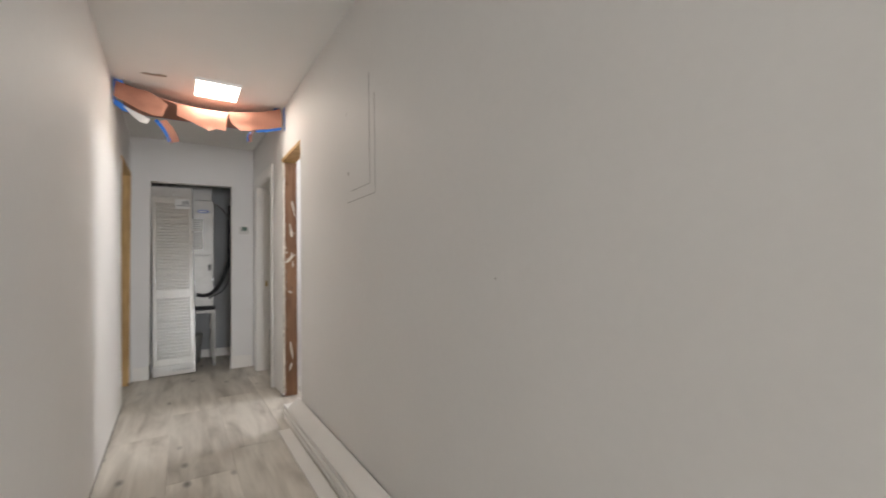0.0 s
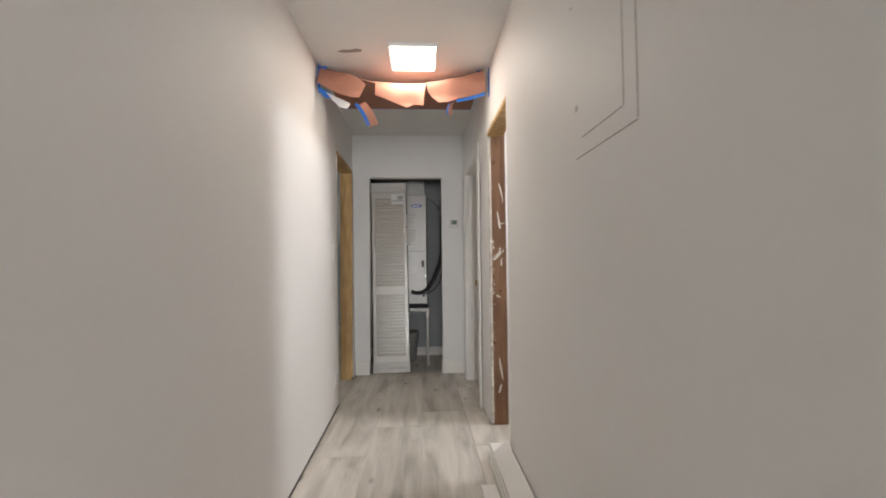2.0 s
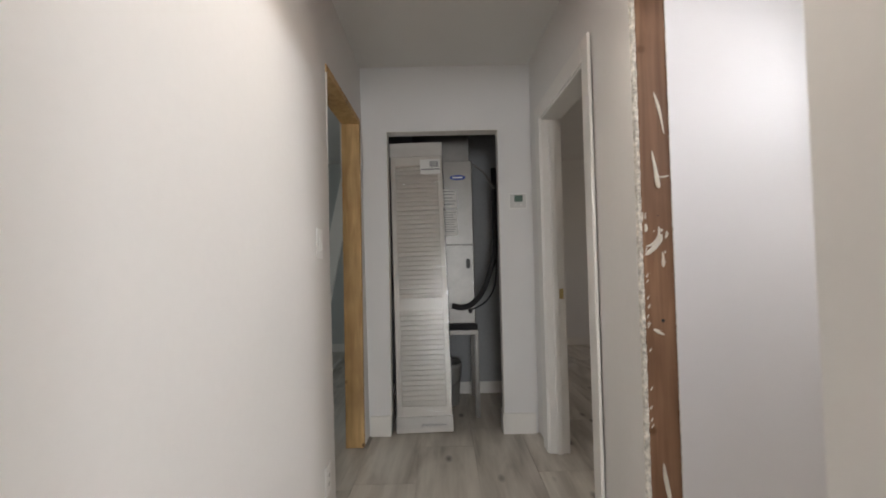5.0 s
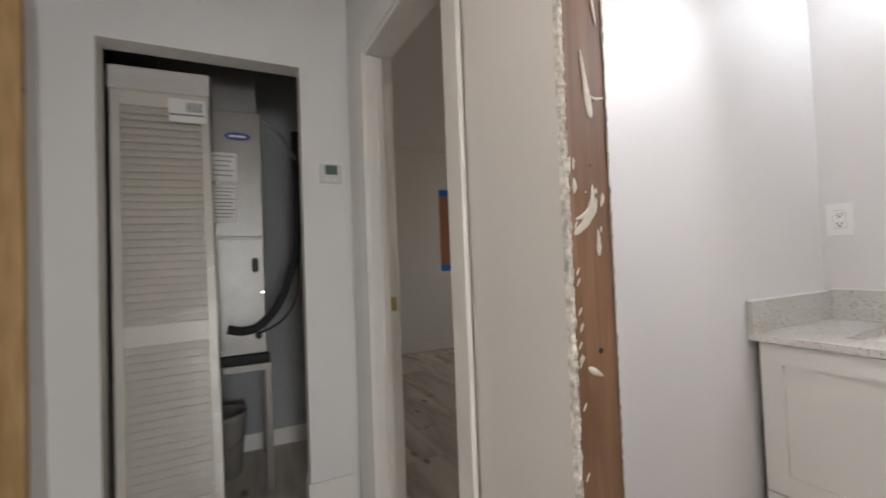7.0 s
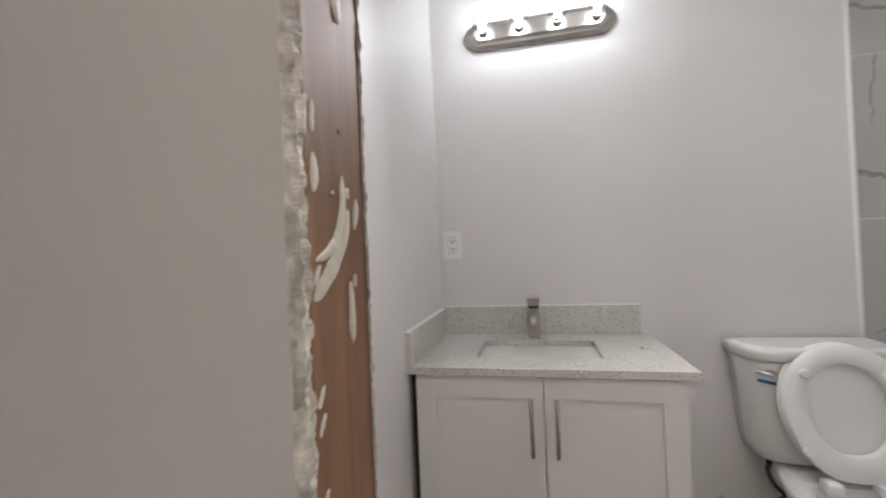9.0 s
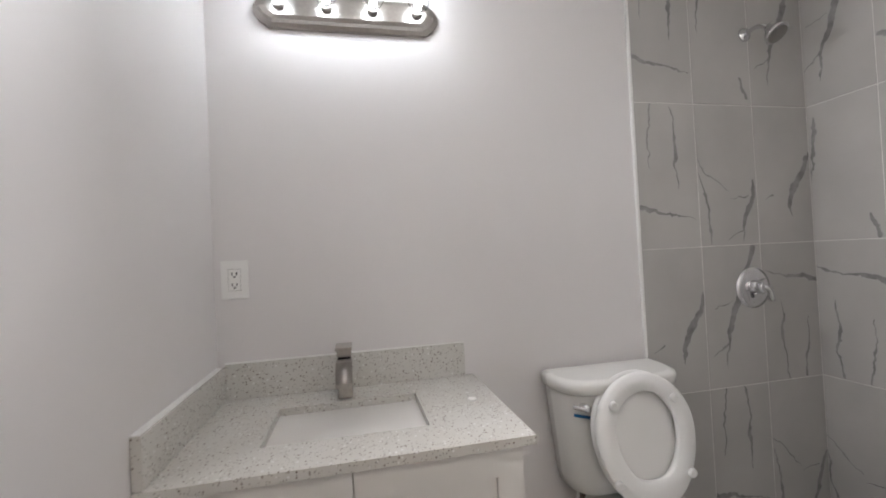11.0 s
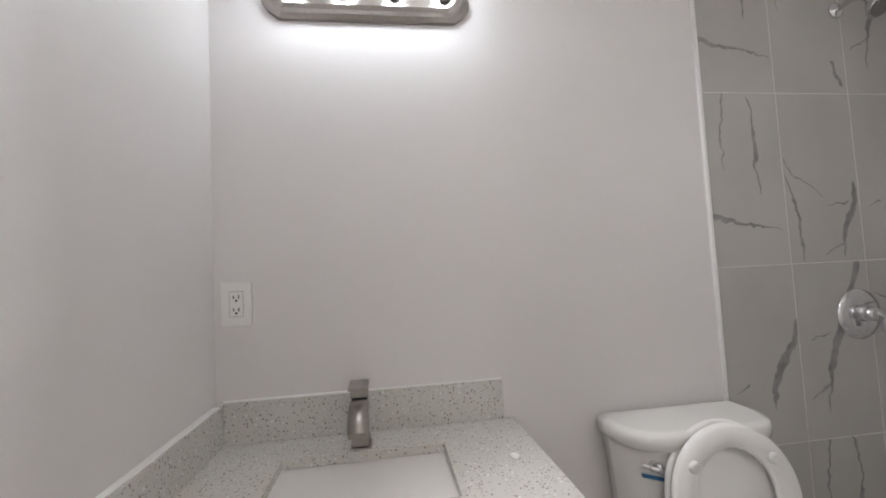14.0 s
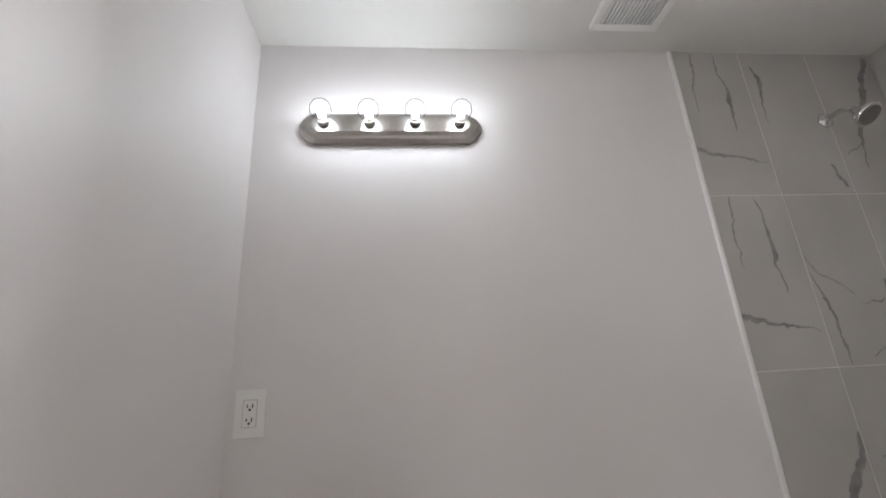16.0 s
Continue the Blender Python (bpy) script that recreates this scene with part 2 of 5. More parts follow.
def clear_material(name, tint, gloss=0.06, rough=0.03, ior=1.45):
    m = bpy.data.materials.new(name)
    m.use_nodes = True
    nt = m.node_tree
    nt.nodes.remove(nt.nodes["Principled BSDF"])
    t = nt.nodes.new("ShaderNodeBsdfTransparent")
    t.inputs[0].default_value = (*tint, 1)
    g = node(nt, "ShaderNodeBsdfGlossy", Roughness=rough)
    f = node(nt, "ShaderNodeFresnel", IOR=ior)
    co = nt.nodes.new("ShaderNodeTexCoord").outputs["Object"]
    w = node(nt, "ShaderNodeTexNoise", Scale=1.0, Detail=4.0, Distortion=0.8)
    folds = nt.nodes.new("ShaderNodeVectorMath")
    folds.operation = "MULTIPLY"
    folds.inputs[1].default_value = (7, 7, 26)
    nt.links.new(co, folds.inputs[0])
    nt.links.new(folds.outputs[0], w.inputs["Vector"])
    u = node(nt, "ShaderNodeBump", Strength=gloss, Distance=0.02)
    nt.links.new(w.outputs[0], u.inputs["Height"])
    nt.links.new(u.outputs[0], g.inputs["Normal"])
    x = nt.nodes.new("ShaderNodeMixShader")
    nt.links.new(f.outputs[0], x.inputs[0]), nt.links.new(t.outputs[0], x.inputs[1]), nt.links.new(g.outputs[0], x.inputs[2])
    nt.links.new(x.outputs[0], nt.nodes["Material Output"].inputs["Surface"])
    return m


def glow_material(name, color, strength):
    m = bpy.data.materials.new(name)
    m.use_nodes = True
    b = m.node_tree.nodes["Principled BSDF"]
    b.inputs["Base Color"].default_value = (0.8, 0.8, 0.8, 1)
    b.inputs["Emission Color"].default_value = (*color, 1)
    b.inputs["Emission Strength"].default_value = strength
    return m


WALL = mat("warm white wall paint", (0.77, 0.75, 0.725), 0.6, bump=0.05, bump_scale=170, mottled=0.025, mottle_scale=1.3, grain=0.01)
BATHWALL = mat("white bathroom paint", (0.772, 0.745, 0.738), 0.5, bump=0.05, bump_scale=170, mottled=0.025, mottle_scale=1.3)
CEIL = mat("ceiling white", (0.76, 0.745, 0.72), 0.8, bump=0.2, bump_scale=110, mottled=0.03)
ENDWALL = mat("cool white wall paint", (0.755, 0.745, 0.735), 0.55, bump=0.12, bump_scale=170, mottled=0.03, mottle_scale=1.7)
TRIM = mat("white gloss trim paint", (0.8, 0.775, 0.735), 0.38, bump=0.06, bump_scale=60, mottled=0.03, mottle_scale=5)
# near black, so that colour gives the shade under the drywall
GAPSHADE = mat("near black shade of the gap under drywall", (0.05, 0.038, 0.03), 0.9, grain=0.3)
PLASTER = mat("torn gypsum edge", (0.58, 0.54, 0.48), 0.9, grain=0.45, grain_scale=75, mottled=0.2, mottle_scale=25, bump=0.9, bump_scale=50)
COMPOUND = mat("joint compound smear", (0.72, 0.67, 0.58), 0.7, grain=0.1, bump=0.5, bump_scale=70)
PLANK = plank_material()
VEINS_FINE = [[(-0.06, 0.295, 0.004), (-0.085, 0.16, 0.004), (-0.083, 0.03, 0.0015)],
              [(0.03, 0.29, 0.003), (0.05, 0.15, 0.004), (0.045, 0.09, 0.009), (0.045, 0.02, 0.005), (0.05, -0.05, 0.001)],
              [(-0.14, -0.13, 0.011), (-0.08, -0.145, 0.009), (-0.01, -0.155, 0.005), (0.13, -0.185, 0.001)]]
VEINS_FORK = [[(-0.14, 0.06, 0.002), (-0.05, -0.03, 0.003), (0.01, -0.075, 0.001)],
              [(-0.138, 0.01, 0.003), (-0.1, -0.17, 0.006), (-0.085, -0.29, 0.003)],
              [(0.14, -0.03, 0.006), (0.11, -0.13, 0.012), (0.07, -0.22, 0.008), (0.065, -0.29, 0.001)],
              [(0.07, -0.24, 0.003), (-0.01, -0.285, 0.001)], [(0.02, -0.1, 0.001), (0.1, -0.09, 0.003)]]
VEINS_BROAD = [[(0.145, 0.1, 0.01), (0.12, 0.03, 0.012), (0.06, -0.05, 0.016), (0.035, -0.11, 0.012), (0.04, -0.19, 0.001)],
               [(-0.06, -0.09, 0.004), (-0.1, -0.12, 0.001)]]
VEINS_DIAGONAL = [[(0.12, 0.29, 0.013), (0.08, 0.2, 0.01), (0.03, 0.08, 0.017), (-0.02, -0.04, 0.012), (-0.05, -0.15, 0.005), (-0.055, -0.22, 0.001)],
                  [(-0.03, -0.1, 0.004), (-0.12, -0.16, 0.001)], [(-0.01, 0.06, 0.001), (-0.09, 0.03, 0.002)]]
VEINS_SLIGHT = [[(-0.1, 0.25, 0.005), (-0.09, 0.17, 0.012), (-0.1, 0.11, 0.006), (-0.11, -0.02, 0.001)], [(0.09, -0.2, 0.004), (0.13, -0.29, 0.009)]]
MARBLES = {k: marble_material("grey porcelain, " + k, v, t) for k, v, t in (
    ("fine veins", VEINS_FINE, False), ("fine veins turned", VEINS_FINE, True), ("forked vein", VEINS_FORK, False),
    ("broad vein", VEINS_BROAD, False), ("diagonal vein", VEINS_DIAGONAL, False), ("slight veins", VEINS_SLIGHT, False))}
GROUT = mat("light grey grout", (0.76, 0.74, 0.71), 0.85, grain=0.1)
QUARTZ = quartz_material()
PINE = lumber_material("yellow pine lumber", (0.5, 0.3, 0.115), (0.72, 0.48, 0.22), (14, 14, 1.6))
BROWN = lumber_material("brown weathered jamb board", (0.19, 0.092, 0.045), (0.33, 0.18, 0.1), (18, 18, 1.1), 0.6)
CAB = mat("white shaker lacquer", (0.74, 0.72, 0.69), 0.35, mottled=0.02)
NICKEL = mat("brushed nickel", (0.4, 0.375, 0.345), 0.3, 1.0, grain=0.08, grain_scale=90)
CHROME = mat("chrome", (0.75, 0.75, 0.76), 0.06, 1.0)
CERAMIC = mat("white vitreous china", (0.78, 0.77, 0.74), 0.12, mottled=0.015)
PLASTIC = mat("white plastic", (0.86, 0.85, 0.83), 0.35, mottled=0.02)
SLOT = mat("dark slot", (0.02, 0.02, 0.02), 0.6)
BLUETAPE = mat("blue painter tape", (0.02, 0.17, 0.62), 0.55, grain=0.12, bump=0.3)
PAPER = mat("red brown rosin paper", (0.37, 0.165, 0.11), 0.75, grain=0.06, bump=0.3, bump_scale=35, mottled=0.08, mottle_scale=6)
STEEL = mat("galvanised grey steel", (0.21, 0.2, 0.188), 0.36, 0.5, mottled=0.08, mottle_scale=6, grain=0.05)
FOAM = mat("black foam insulation", (0.02, 0.02, 0.022), 0.8, bump=0.4)
COPPER = mat("copper pipe", (0.5, 0.3, 0.2), 0.3, 1.0)
LABEL = mat("white paper label", (0.75, 0.74, 0.71), 0.6)
INK = mat("grey print", (0.12, 0.12, 0.13), 0.6)
BADGE = mat("blue enamel badge", (0.015, 0.045, 0.25), 0.25)
CARD = mat("white carton board", (0.62, 0.59, 0.55), 0.6, mottled=0.06, mottle_scale=9, bump=0.15, bump_scale=25)
LOUVER = mat("primed white louver", (0.66, 0.62, 0.56), 0.42, mottled=0.05, mottle_scale=5)
WRAP = clear_material("clear shrink wrap", (0.97, 0.97, 0.97), 0.3, 0.035, 1.5)
GLASS = clear_material("clear glass", (0.98, 0.98, 0.98), 0.0, 0.02, 1.06)
HOSE = mat("braided brown hose", (0.07, 0.045, 0.035), 0.5, grain=0.3, grain_scale=300)
BUCKETM = mat("grey plastic pail", (0.34, 0.33, 0.31), 0.5, mottled=0.1)
SCREEN = mat("green lcd screen", (0.1, 0.16, 0.13), 0.2)
BRASS = mat("pale brass strike", (0.55, 0.42, 0.2), 0.4, 0.8)
PANEL_GLOW = glow_material("lit lamp diffuser", (1.0, 0.93, 0.84), 9)
FIL_GLOW = glow_material("lit filament", (0.93, 0.97, 1.0), 60)
GREYPAINT = mat("grey green wall paint", (0.53, 0.55, 0.54), 0.6, bump=0.1, mottled=0.04)
MOSAIC = mat("grey pebble mosaic", (0.3, 0.3, 0.3), 0.5, spread=0.5, grain=0.2)
# closet wall grey, set dark to put the closet's dimness into the colour
CLOSETSHADE = mat("closet wall grey darkened for shade", (0.36, 0.365, 0.37), 0.8, grain=0.06, mottled=0.08, mottle_scale=3)
YARD = mat("dry lawn", (0.1, 0.12, 0.05), 0.9, grain=0.4, grain_scale=8)


# ---- mesh helpers ----
def box(bm, x0, x1, y0, y1, z0, z1, bevel=0.0):
    vs = [bm.verts.new((x, y, z)) for x in (x0, x1) for y in (y0, y1) for z in (z0, z1)]
    fs = [bm.faces.new([vs[i] for i in f]) for f in ((0, 1, 3, 2), (4, 6, 7, 5), (0, 4, 5, 1), (2, 3, 7, 6), (0, 2, 6, 4), (1, 5, 7, 3))]
    if bevel:
        es = list({e for f in fs for e in f.edges})
        bmesh.ops.bevel(bm, geom=es, offset=bevel, segments=2, affect="EDGES", profile=0.6)
    return vs


def boxes(*rows, bevel=0.0):
    bm = bmesh.new()
    for r in rows:
        box(bm, *r, bevel=bevel)
    return bm


def tube(bm, pts, radius, seg=10, caps=True, radii=None):
    """A round tube along a line of points."""
    rings = []
    pts = [Vector(p) for p in pts]
    for i, p in enumerate(pts):
        d = (pts[min(i + 1, len(pts) - 1)] - pts[max(i - 1, 0)]).normalized()
        q = d.to_track_quat("Z", "Y")
        r = radii[i] if radii else radius
        rings.append([bm.verts.new(p + q @ Vector((r * math.cos(a), r * math.sin(a), 0))) for a in (2 * math.pi * k / seg for k in range(seg))])
    for a, b in zip(rings, rings[1:]):
        for k in range(seg):
            bm.faces.new((a[k], a[(k + 1) % seg], b[(k + 1) % seg], b[k])).smooth = True
    if caps:
        bm.faces.new(rings[0][::-1]), bm.faces.new(rings[-1])
    return bm


def loft(bm, rings, cap0=True, cap1=True, smooth=True):
    """Skin through closed rings with equal numbers of points."""
    rr = [[bm.verts.new(p) for p in ring] for ring in rings]
    n = len(rr[0])
    for a, b in zip(rr, rr[1:]):
        for k in range(n):
            bm.faces.new((a[k], a[(k + 1) % n], b[(k + 1) % n], b[k])).smooth = smooth
    if cap0:
        bm.faces.new(rr[0][::-1]).smooth = False
    if cap1:
        bm.faces.new(rr[-1]).smooth = False
    return bm


def plate(bm, outline, thick, place):
    """A flat outline of (u, v) points made thick; place(u, v, w) puts it in the world."""
    a = [bm.verts.new(place(u, v, 0)) for u, v in outline]
    b = [bm.verts.new(place(u, v, thick)) for u, v in outline]
    n = len(a)
    bm.faces.new(a[::-1]), bm.faces.new(b)
    for k in range(n):
        bm.faces.new((a[k], a[(k + 1) % n], b[(k + 1) % n], b[k]))
    return bm


def curve_points(pts, steps=8):
    """A smooth line through points (Catmull-Rom)."""
    p = [Vector(q) for q in pts]
    p = [p[0] * 2 - p[1]] + p + [p[-1] * 2 - p[-2]]
    out = []
    for i in range(1, len(p) - 2):
        for k in range(steps):
            t = k / steps
            out.append(0.5 * ((2 * p[i]) + (p[i + 1] - p[i - 1]) * t + (2 * p[i - 1] - 5 * p[i] + 4 * p[i + 1] - p[i + 2]) * t * t + (3 * p[i] - p[i - 1] - 3 * p[i + 1] + p[i + 2]) * t ** 3))
    return out + [p[-2]]


def frame_bm(x0, x1, y0, y1, z0, z1, rail):
    """A flat four-sided frame in one piece, standing across x."""
    bm = bmesh.new()
    out = [(y0, z0), (y1, z0), (y1, z1), (y0, z1)]
    inn = [(y0 + rail, z0 + rail), (y1 - rail, z0 + rail), (y1 - rail, z1 - rail), (y0 + rail, z1 - rail)]
    v = {(k, x): [bm.verts.new((x, y, z)) for y, z in ring] for k, ring in (("o", out), ("i", inn)) for x in (x0, x1)}
    for k in range(4):
        n = (k + 1) % 4
        bm.faces.new((v["o", x0][k], v["o", x0][n], v["i", x0][n], v["i", x0][k]))
        bm.faces.new((v["o", x1][n], v["o", x1][k], v["i", x1][k], v["i", x1][n]))
        bm.faces.new((v["o", x0][n], v["o", x0][k], v["o", x1][k], v["o", x1][n]))
        bm.faces.new((v["i", x0][k], v["i", x0][n], v["i", x1][n], v["i", x1][k]))
    return bm


def mesh_of(name, bm, material):
    bmesh.ops.recalc_face_normals(bm, faces=bm.faces)
    me = bpy.data.meshes.new(name)
    bm.to_mesh(me)
    bm.free()
    me.materials.append(material)
    return me


def part(name, bm, material, parent, label=""):
    ob = new(name, mesh_of(name, bm, material))
    ob.parent = parent
    if parent is not None:
        ob.matrix_parent_inverse = Matrix.Translation(-parent.location)
    return tagged(ob, label)


def thing(name, place, label, category, group="", kind=""):
    ob = new(name)
    ob.location = place
    ob.empty_display_size = 0.1
    return tagged(ob, label, category, group, kind)


def sheared(bm, slope, y0, lean=0.0):
    """Slides a wall that runs slightly off the square, and leans it out of plumb."""
    for v in bm.verts:
        v.co.x += slope * (v.co.y - y0) + lean * (1.3 - v.co.z)
    return bm


def structure(name, bm, material, label, category):
    return tagged(new(name, mesh_of(name, bm, material)), label, category, kind="structure")


# ---- large structure ----
XL, XR, XR2, YE = 0.26, 1.42, 1.429, 7.375      # hall: left wall, right wall, right wall past the bathroom, end wall
XB, YB, YT = 3.025, 6.222, 3.735                # bathroom: vanity wall, partition, shower end wall
H = 2.5

structure("wall_hall_left", sheared(boxes(
    (0.145, XL, 0.4, 6.458, 0.023, H), (0.145, XL, 6.458, 7.234, 2.092, H), (0.145, XL, 7.234, YE + 0.115, 0.012, H)), -0.014, 5.9, 0.012),
    WALL, "warm white painted drywall with a bare door opening", "wall")
structure("wall_hall_right", boxes(
    (XR, 1.535, 0.4, 5.272, 0.012, H), (XR, 1.535, 5.272, 5.978, 2.085, H)),
    WALL, "warm white painted drywall with patch seams", "wall")
structure("wall_hall_right_far", sheared(boxes(
    (XR2, 1.515, 5.978, 6.355, 0.012, H), (XR2, 1.515, 6.355, 7.085, 2.03, H), (XR2, 1.515, 7.085, YE, 0.012, H)), -0.03, 5.978),
    WALL, "warm white painted drywall beside the bedroom door", "wall")
structure("wall_return", boxes((XR2, 1.4465, 5.957, 5.978, 0.012, H)), WALL, "thin drywall edge beside the brown jamb", "wall")
structure("wall_end", boxes(
    (0.2, 0.4, YE, YE + 0.115, 0, H), (1.162, 1.46, YE, YE + 0.115, 0, H), (0.4, 1.162, YE, YE + 0.115, 2.055, H)),
    ENDWALL, "cool white end wall round the closet opening", "wall")
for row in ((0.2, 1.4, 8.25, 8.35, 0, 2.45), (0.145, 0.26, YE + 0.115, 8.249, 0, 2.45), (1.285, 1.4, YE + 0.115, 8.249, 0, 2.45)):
    structure("wall_closet", boxes(row), CLOSETSHADE, "closet wall, its grey darkened to stand for the closet's shade", "wall")
structure("ceiling_closet", boxes((0.14, 1.4, YE + 0.115, 8.36, 2.44, 2.5)), CEIL, "closet ceiling", "ceiling")
# dark strips draw the shade in the gap along the floor
structure("gap_shade_strip", sheared(boxes((0.16, XL - 0.003, 0.4, 6.456, 0.0, 0.024)), -0.014, 5.9, 0.012), GAPSHADE, "dark strip standing in for shade in the gap between drywall and floor", "trim")
structure("gap_shade_strip", boxes((XR + 0.012, 1.52, 0.4, 5.27, 0.0, 0.014), (XR2 + 0.002, 1.49, 5.97, 6.333, 0, 0.014)),
          GAPSHADE, "dark strip standing in for shade in the gap between drywall and floor", "trim")
# bathroom shell
structure("wall_vanity", boxes((XB, XB + 0.1, 3.6, 6.34, 0, H)), BATHWALL, "white painted wall behind the vanity", "wall")
structure("wall_partition", boxes((1.5, XB, YB, 6.337, 0, H)), BATHWALL, "white partition beside the vanity", "wall")
structure("wall_bath_jamb_side", boxes((1.5155, 1.549, 5.978, YB, 0, H)), BATHWALL, "short white wall return beside the jamb", "wall")
structure("wall_shower_end", boxes((1.535, XB, 3.62, YT, 0, H)), BATHWALL, "wall behind the shower tiles", "wall")
# bedroom shell
structure("wall_bedroom_far", boxes((1.4, 3.2, 10.2, 10.3, 0, H), (4.3, 5.0, 10.2, 10.3, 0, H), (3.2, 4.3, 10.2, 10.3, 0, 0.98), (3.2, 4.3, 10.2, 10.3, 2.04, H)),
          WALL, "warm white bedroom wall with a papered window", "wall")
structure("wall_bedroom_side", boxes((4.95, 5.05, 6.34, 8.1, 0, H), (4.95, 5.05, 9.3, 10.3, 0, H), (4.95, 5.05, 8.1, 9.3, 0, 0.9), (4.95, 5.05, 8.1, 9.3, 2.0, H),
                                     (3.125, 5.05, 6.24, 6.337, 0, H), (1.4, 1.5, 8.36, 10.2, 0, H), (1.4, 1.5, YE, 8.36, 0, H)), WALL, "plain bedroom walls", "wall")
# room across the hall
structure("wall_left_room", boxes((-3.0, 0.145, 10.1, 10.2, 0, H), (-3.0, 0.145, 5.4, 5.5, 0, H), (-3.05, -2.95, 5.5, 6.1, 0, H), (-3.05, -2.95, 7.3, 10.1, 0, H),
                                  (-3.05, -2.95, 6.1, 7.3, 0, 0.9), (-3.05, -2.95, 6.1, 7.3, 2.0, H), (0.13, 0.2, 8.35, 10.1, 0, H)),
          GREYPAINT, "grey green walls of the room across the hall", "wall")
# room that the walk starts from
structure("wall_start_room", boxes((-2.6, -2.5, -3.5, 0.5, 0, H), (3.9, 4.0, -3.5, 0.5, 0, H), (-2.5, XL, 0.4, 0.5, 0, H), (XR, 3.9, 0.4, 0.5, 0, H),
                                   (-2.5, 0.15, -3.5, -3.4, 0, H), (2.85, 3.9, -3.5, -3.4, 0, H), (0.15, 2.85, -3.5, -3.4, 2.2, H)),
          WALL, "plain white walls round a wide glazed opening", "wall")
structure("ceiling", boxes((-3.05, 5.05, -3.5, 10.7, H, H + 0.12)), CEIL, "flat white ceiling with lamp and masked vent", "ceiling")
structure("floor", boxes((-3.05, 5.05, -3.5, 10.7, -0.1, -0.006)), PLANK, "greige plank floor", "floor")
structure("ground", boxes((-300, 300, -300, 300, -0.35, -0.25)), YARD, "dry lawn outside", "ground")

# bathroom door opening: rough brown far jamb, pine header
jamb = thing("door_jamb", (1.48, 5.95, 0), "brown weathered jamb board smeared with joint compound", "door jamb", kind="structure")
part("board", boxes((1.433, 1.535, 5.953, 5.978, 0.002, 2.084), bevel=0.002), BROWN, jamb)


def ragged(x, width, z0, z1, seed, proud=0.004, step=0.003):
    """A broken drywall edge: a narrow strip of crumbled gypsum with torn paper borders."""
    bm = bmesh.new()
    rows = []
    n = int((z1 - z0) / step)
    for i in range(n + 1):
        z = z0 + (z1 - z0) * i / n

        def rough(k, f=70.0):
            return noise.noise(Vector((seed * 7.3 + k * 3.1, 0, z * f))) + 0.6 * noise.noise(Vector((seed + k * 5.7, 4, z * f * 2.7)))
        ys = (5.9575, 5.9555 - proud * 0.3 + 0.003 * rough(1), 5.953 - proud * (0.7 + 0.9 * rough(2)), 5.953 - proud * (0.5 + 1.0 * rough(3)), 5.9525 - proud * max(0.0, 0.4 + rough(4)), 5.9545)
        xs = (x + 0.0008 * rough(9, 40), x + 0.002 + 0.002 * rough(5), x + width * 0.3 + 0.002 * rough(6), x + width * 0.65 + 0.003 * rough(7), x + width * (0.92 + 0.16 * rough(8, 30)), x + width * (1.08 + 0.16 * rough(8, 30)))
        rows.append([bm.verts.new((a, b, z)) for a, b in zip(xs, ys)])
    for a, b in zip(rows, rows[1:]):
        for k in range(5):
            bm.faces.new((a[k], a[k + 1], b[k + 1], b[k]))
    return bm


part("plaster_edge", ragged(1.4148, 0.0175, 0.03, 2.08, 4, 0.0045), PLASTER, jamb, "crumbling gypsum edge")
part("plaster_edge", ragged(1.5325, 0.0042, 0.01, 2.05, 9, 0.0025), PLASTER, jamb, "thin gypsum edge on the bathroom side")


def smear(pts, widths, name="smear"):
    """A trowelled blob of compound along a line on the jamb, in x and z."""
    line = curve_points([(x, 0, z) for x, z in pts], 10)
    ws = curve_points([(w, 0, 0) for w in widths], 10)
    rnd = random.Random(len(line) + int(pts[0][1] * 997))
    bm = bmesh.new()
    rows = []
    for i, (p, w) in enumerate(zip(line, ws)):
        d = (line[min(i + 1, len(line) - 1)] - line[max(i - 1, 0)]).normalized()
        s = Vector((d.z, 0, -d.x))
        hw = max(w.x, 0.0005) * rnd.uniform(0.9, 1.1) * min(1.0, 0.25 + 0.3 * min(i, len(line) - 1 - i))
        h = 0.0016 + rnd.uniform(0, 0.0008)
        rows.append([bm.verts.new(p + s * hw * f + Vector((0, 5.9535 - h * g, 0))) for f, g in ((-1, 0), (-0.6, 0.9), (0, 0.6), (0.6, 1.1), (1, 0))])
    for a, b in zip(rows, rows[1:]):
        for k in range(4):
            bm.faces.new((a[k], a[k + 1], b[k + 1], b[k])).smooth = True
    part(name, bm, COMPOUND, jamb)


smear([(1.489, 1.262), (1.489, 1.235), (1.478, 1.212), (1.462, 1.2), (1.443, 1.194)], (0.003, 0.006, 0.006, 0.005, 0.002))
smear([(1.498, 1.236), (1.494, 1.218), (1.48, 1.199), (1.46, 1.181), (1.439, 1.166)], (0.002, 0.0065, 0.009, 0.009, 0.005))
smear([(1.497, 1.254), (1.498, 1.249), (1.497, 1.244)], (0.002, 0.004, 0.002))
smear([(1.514, 1.246), (1.515, 1.235), (1.509, 1.219)], (0.002, 0.0055, 0.002))
smear([(1.498, 1.176), (1.5, 1.155), (1.5, 1.138), (1.499, 1.124)], (0.003, 0.005, 0.007, 0.002))
smear([(1.508, 1.181), (1.506, 1.17)], (0.003, 0.003))
smear([(1.472, 1.248), (1.472, 1.244)], (0.002, 0.002))
smear([(1.444, 1.272), (1.446, 1.256), (1.443, 1.243)], (0.003, 0.006, 0.003))
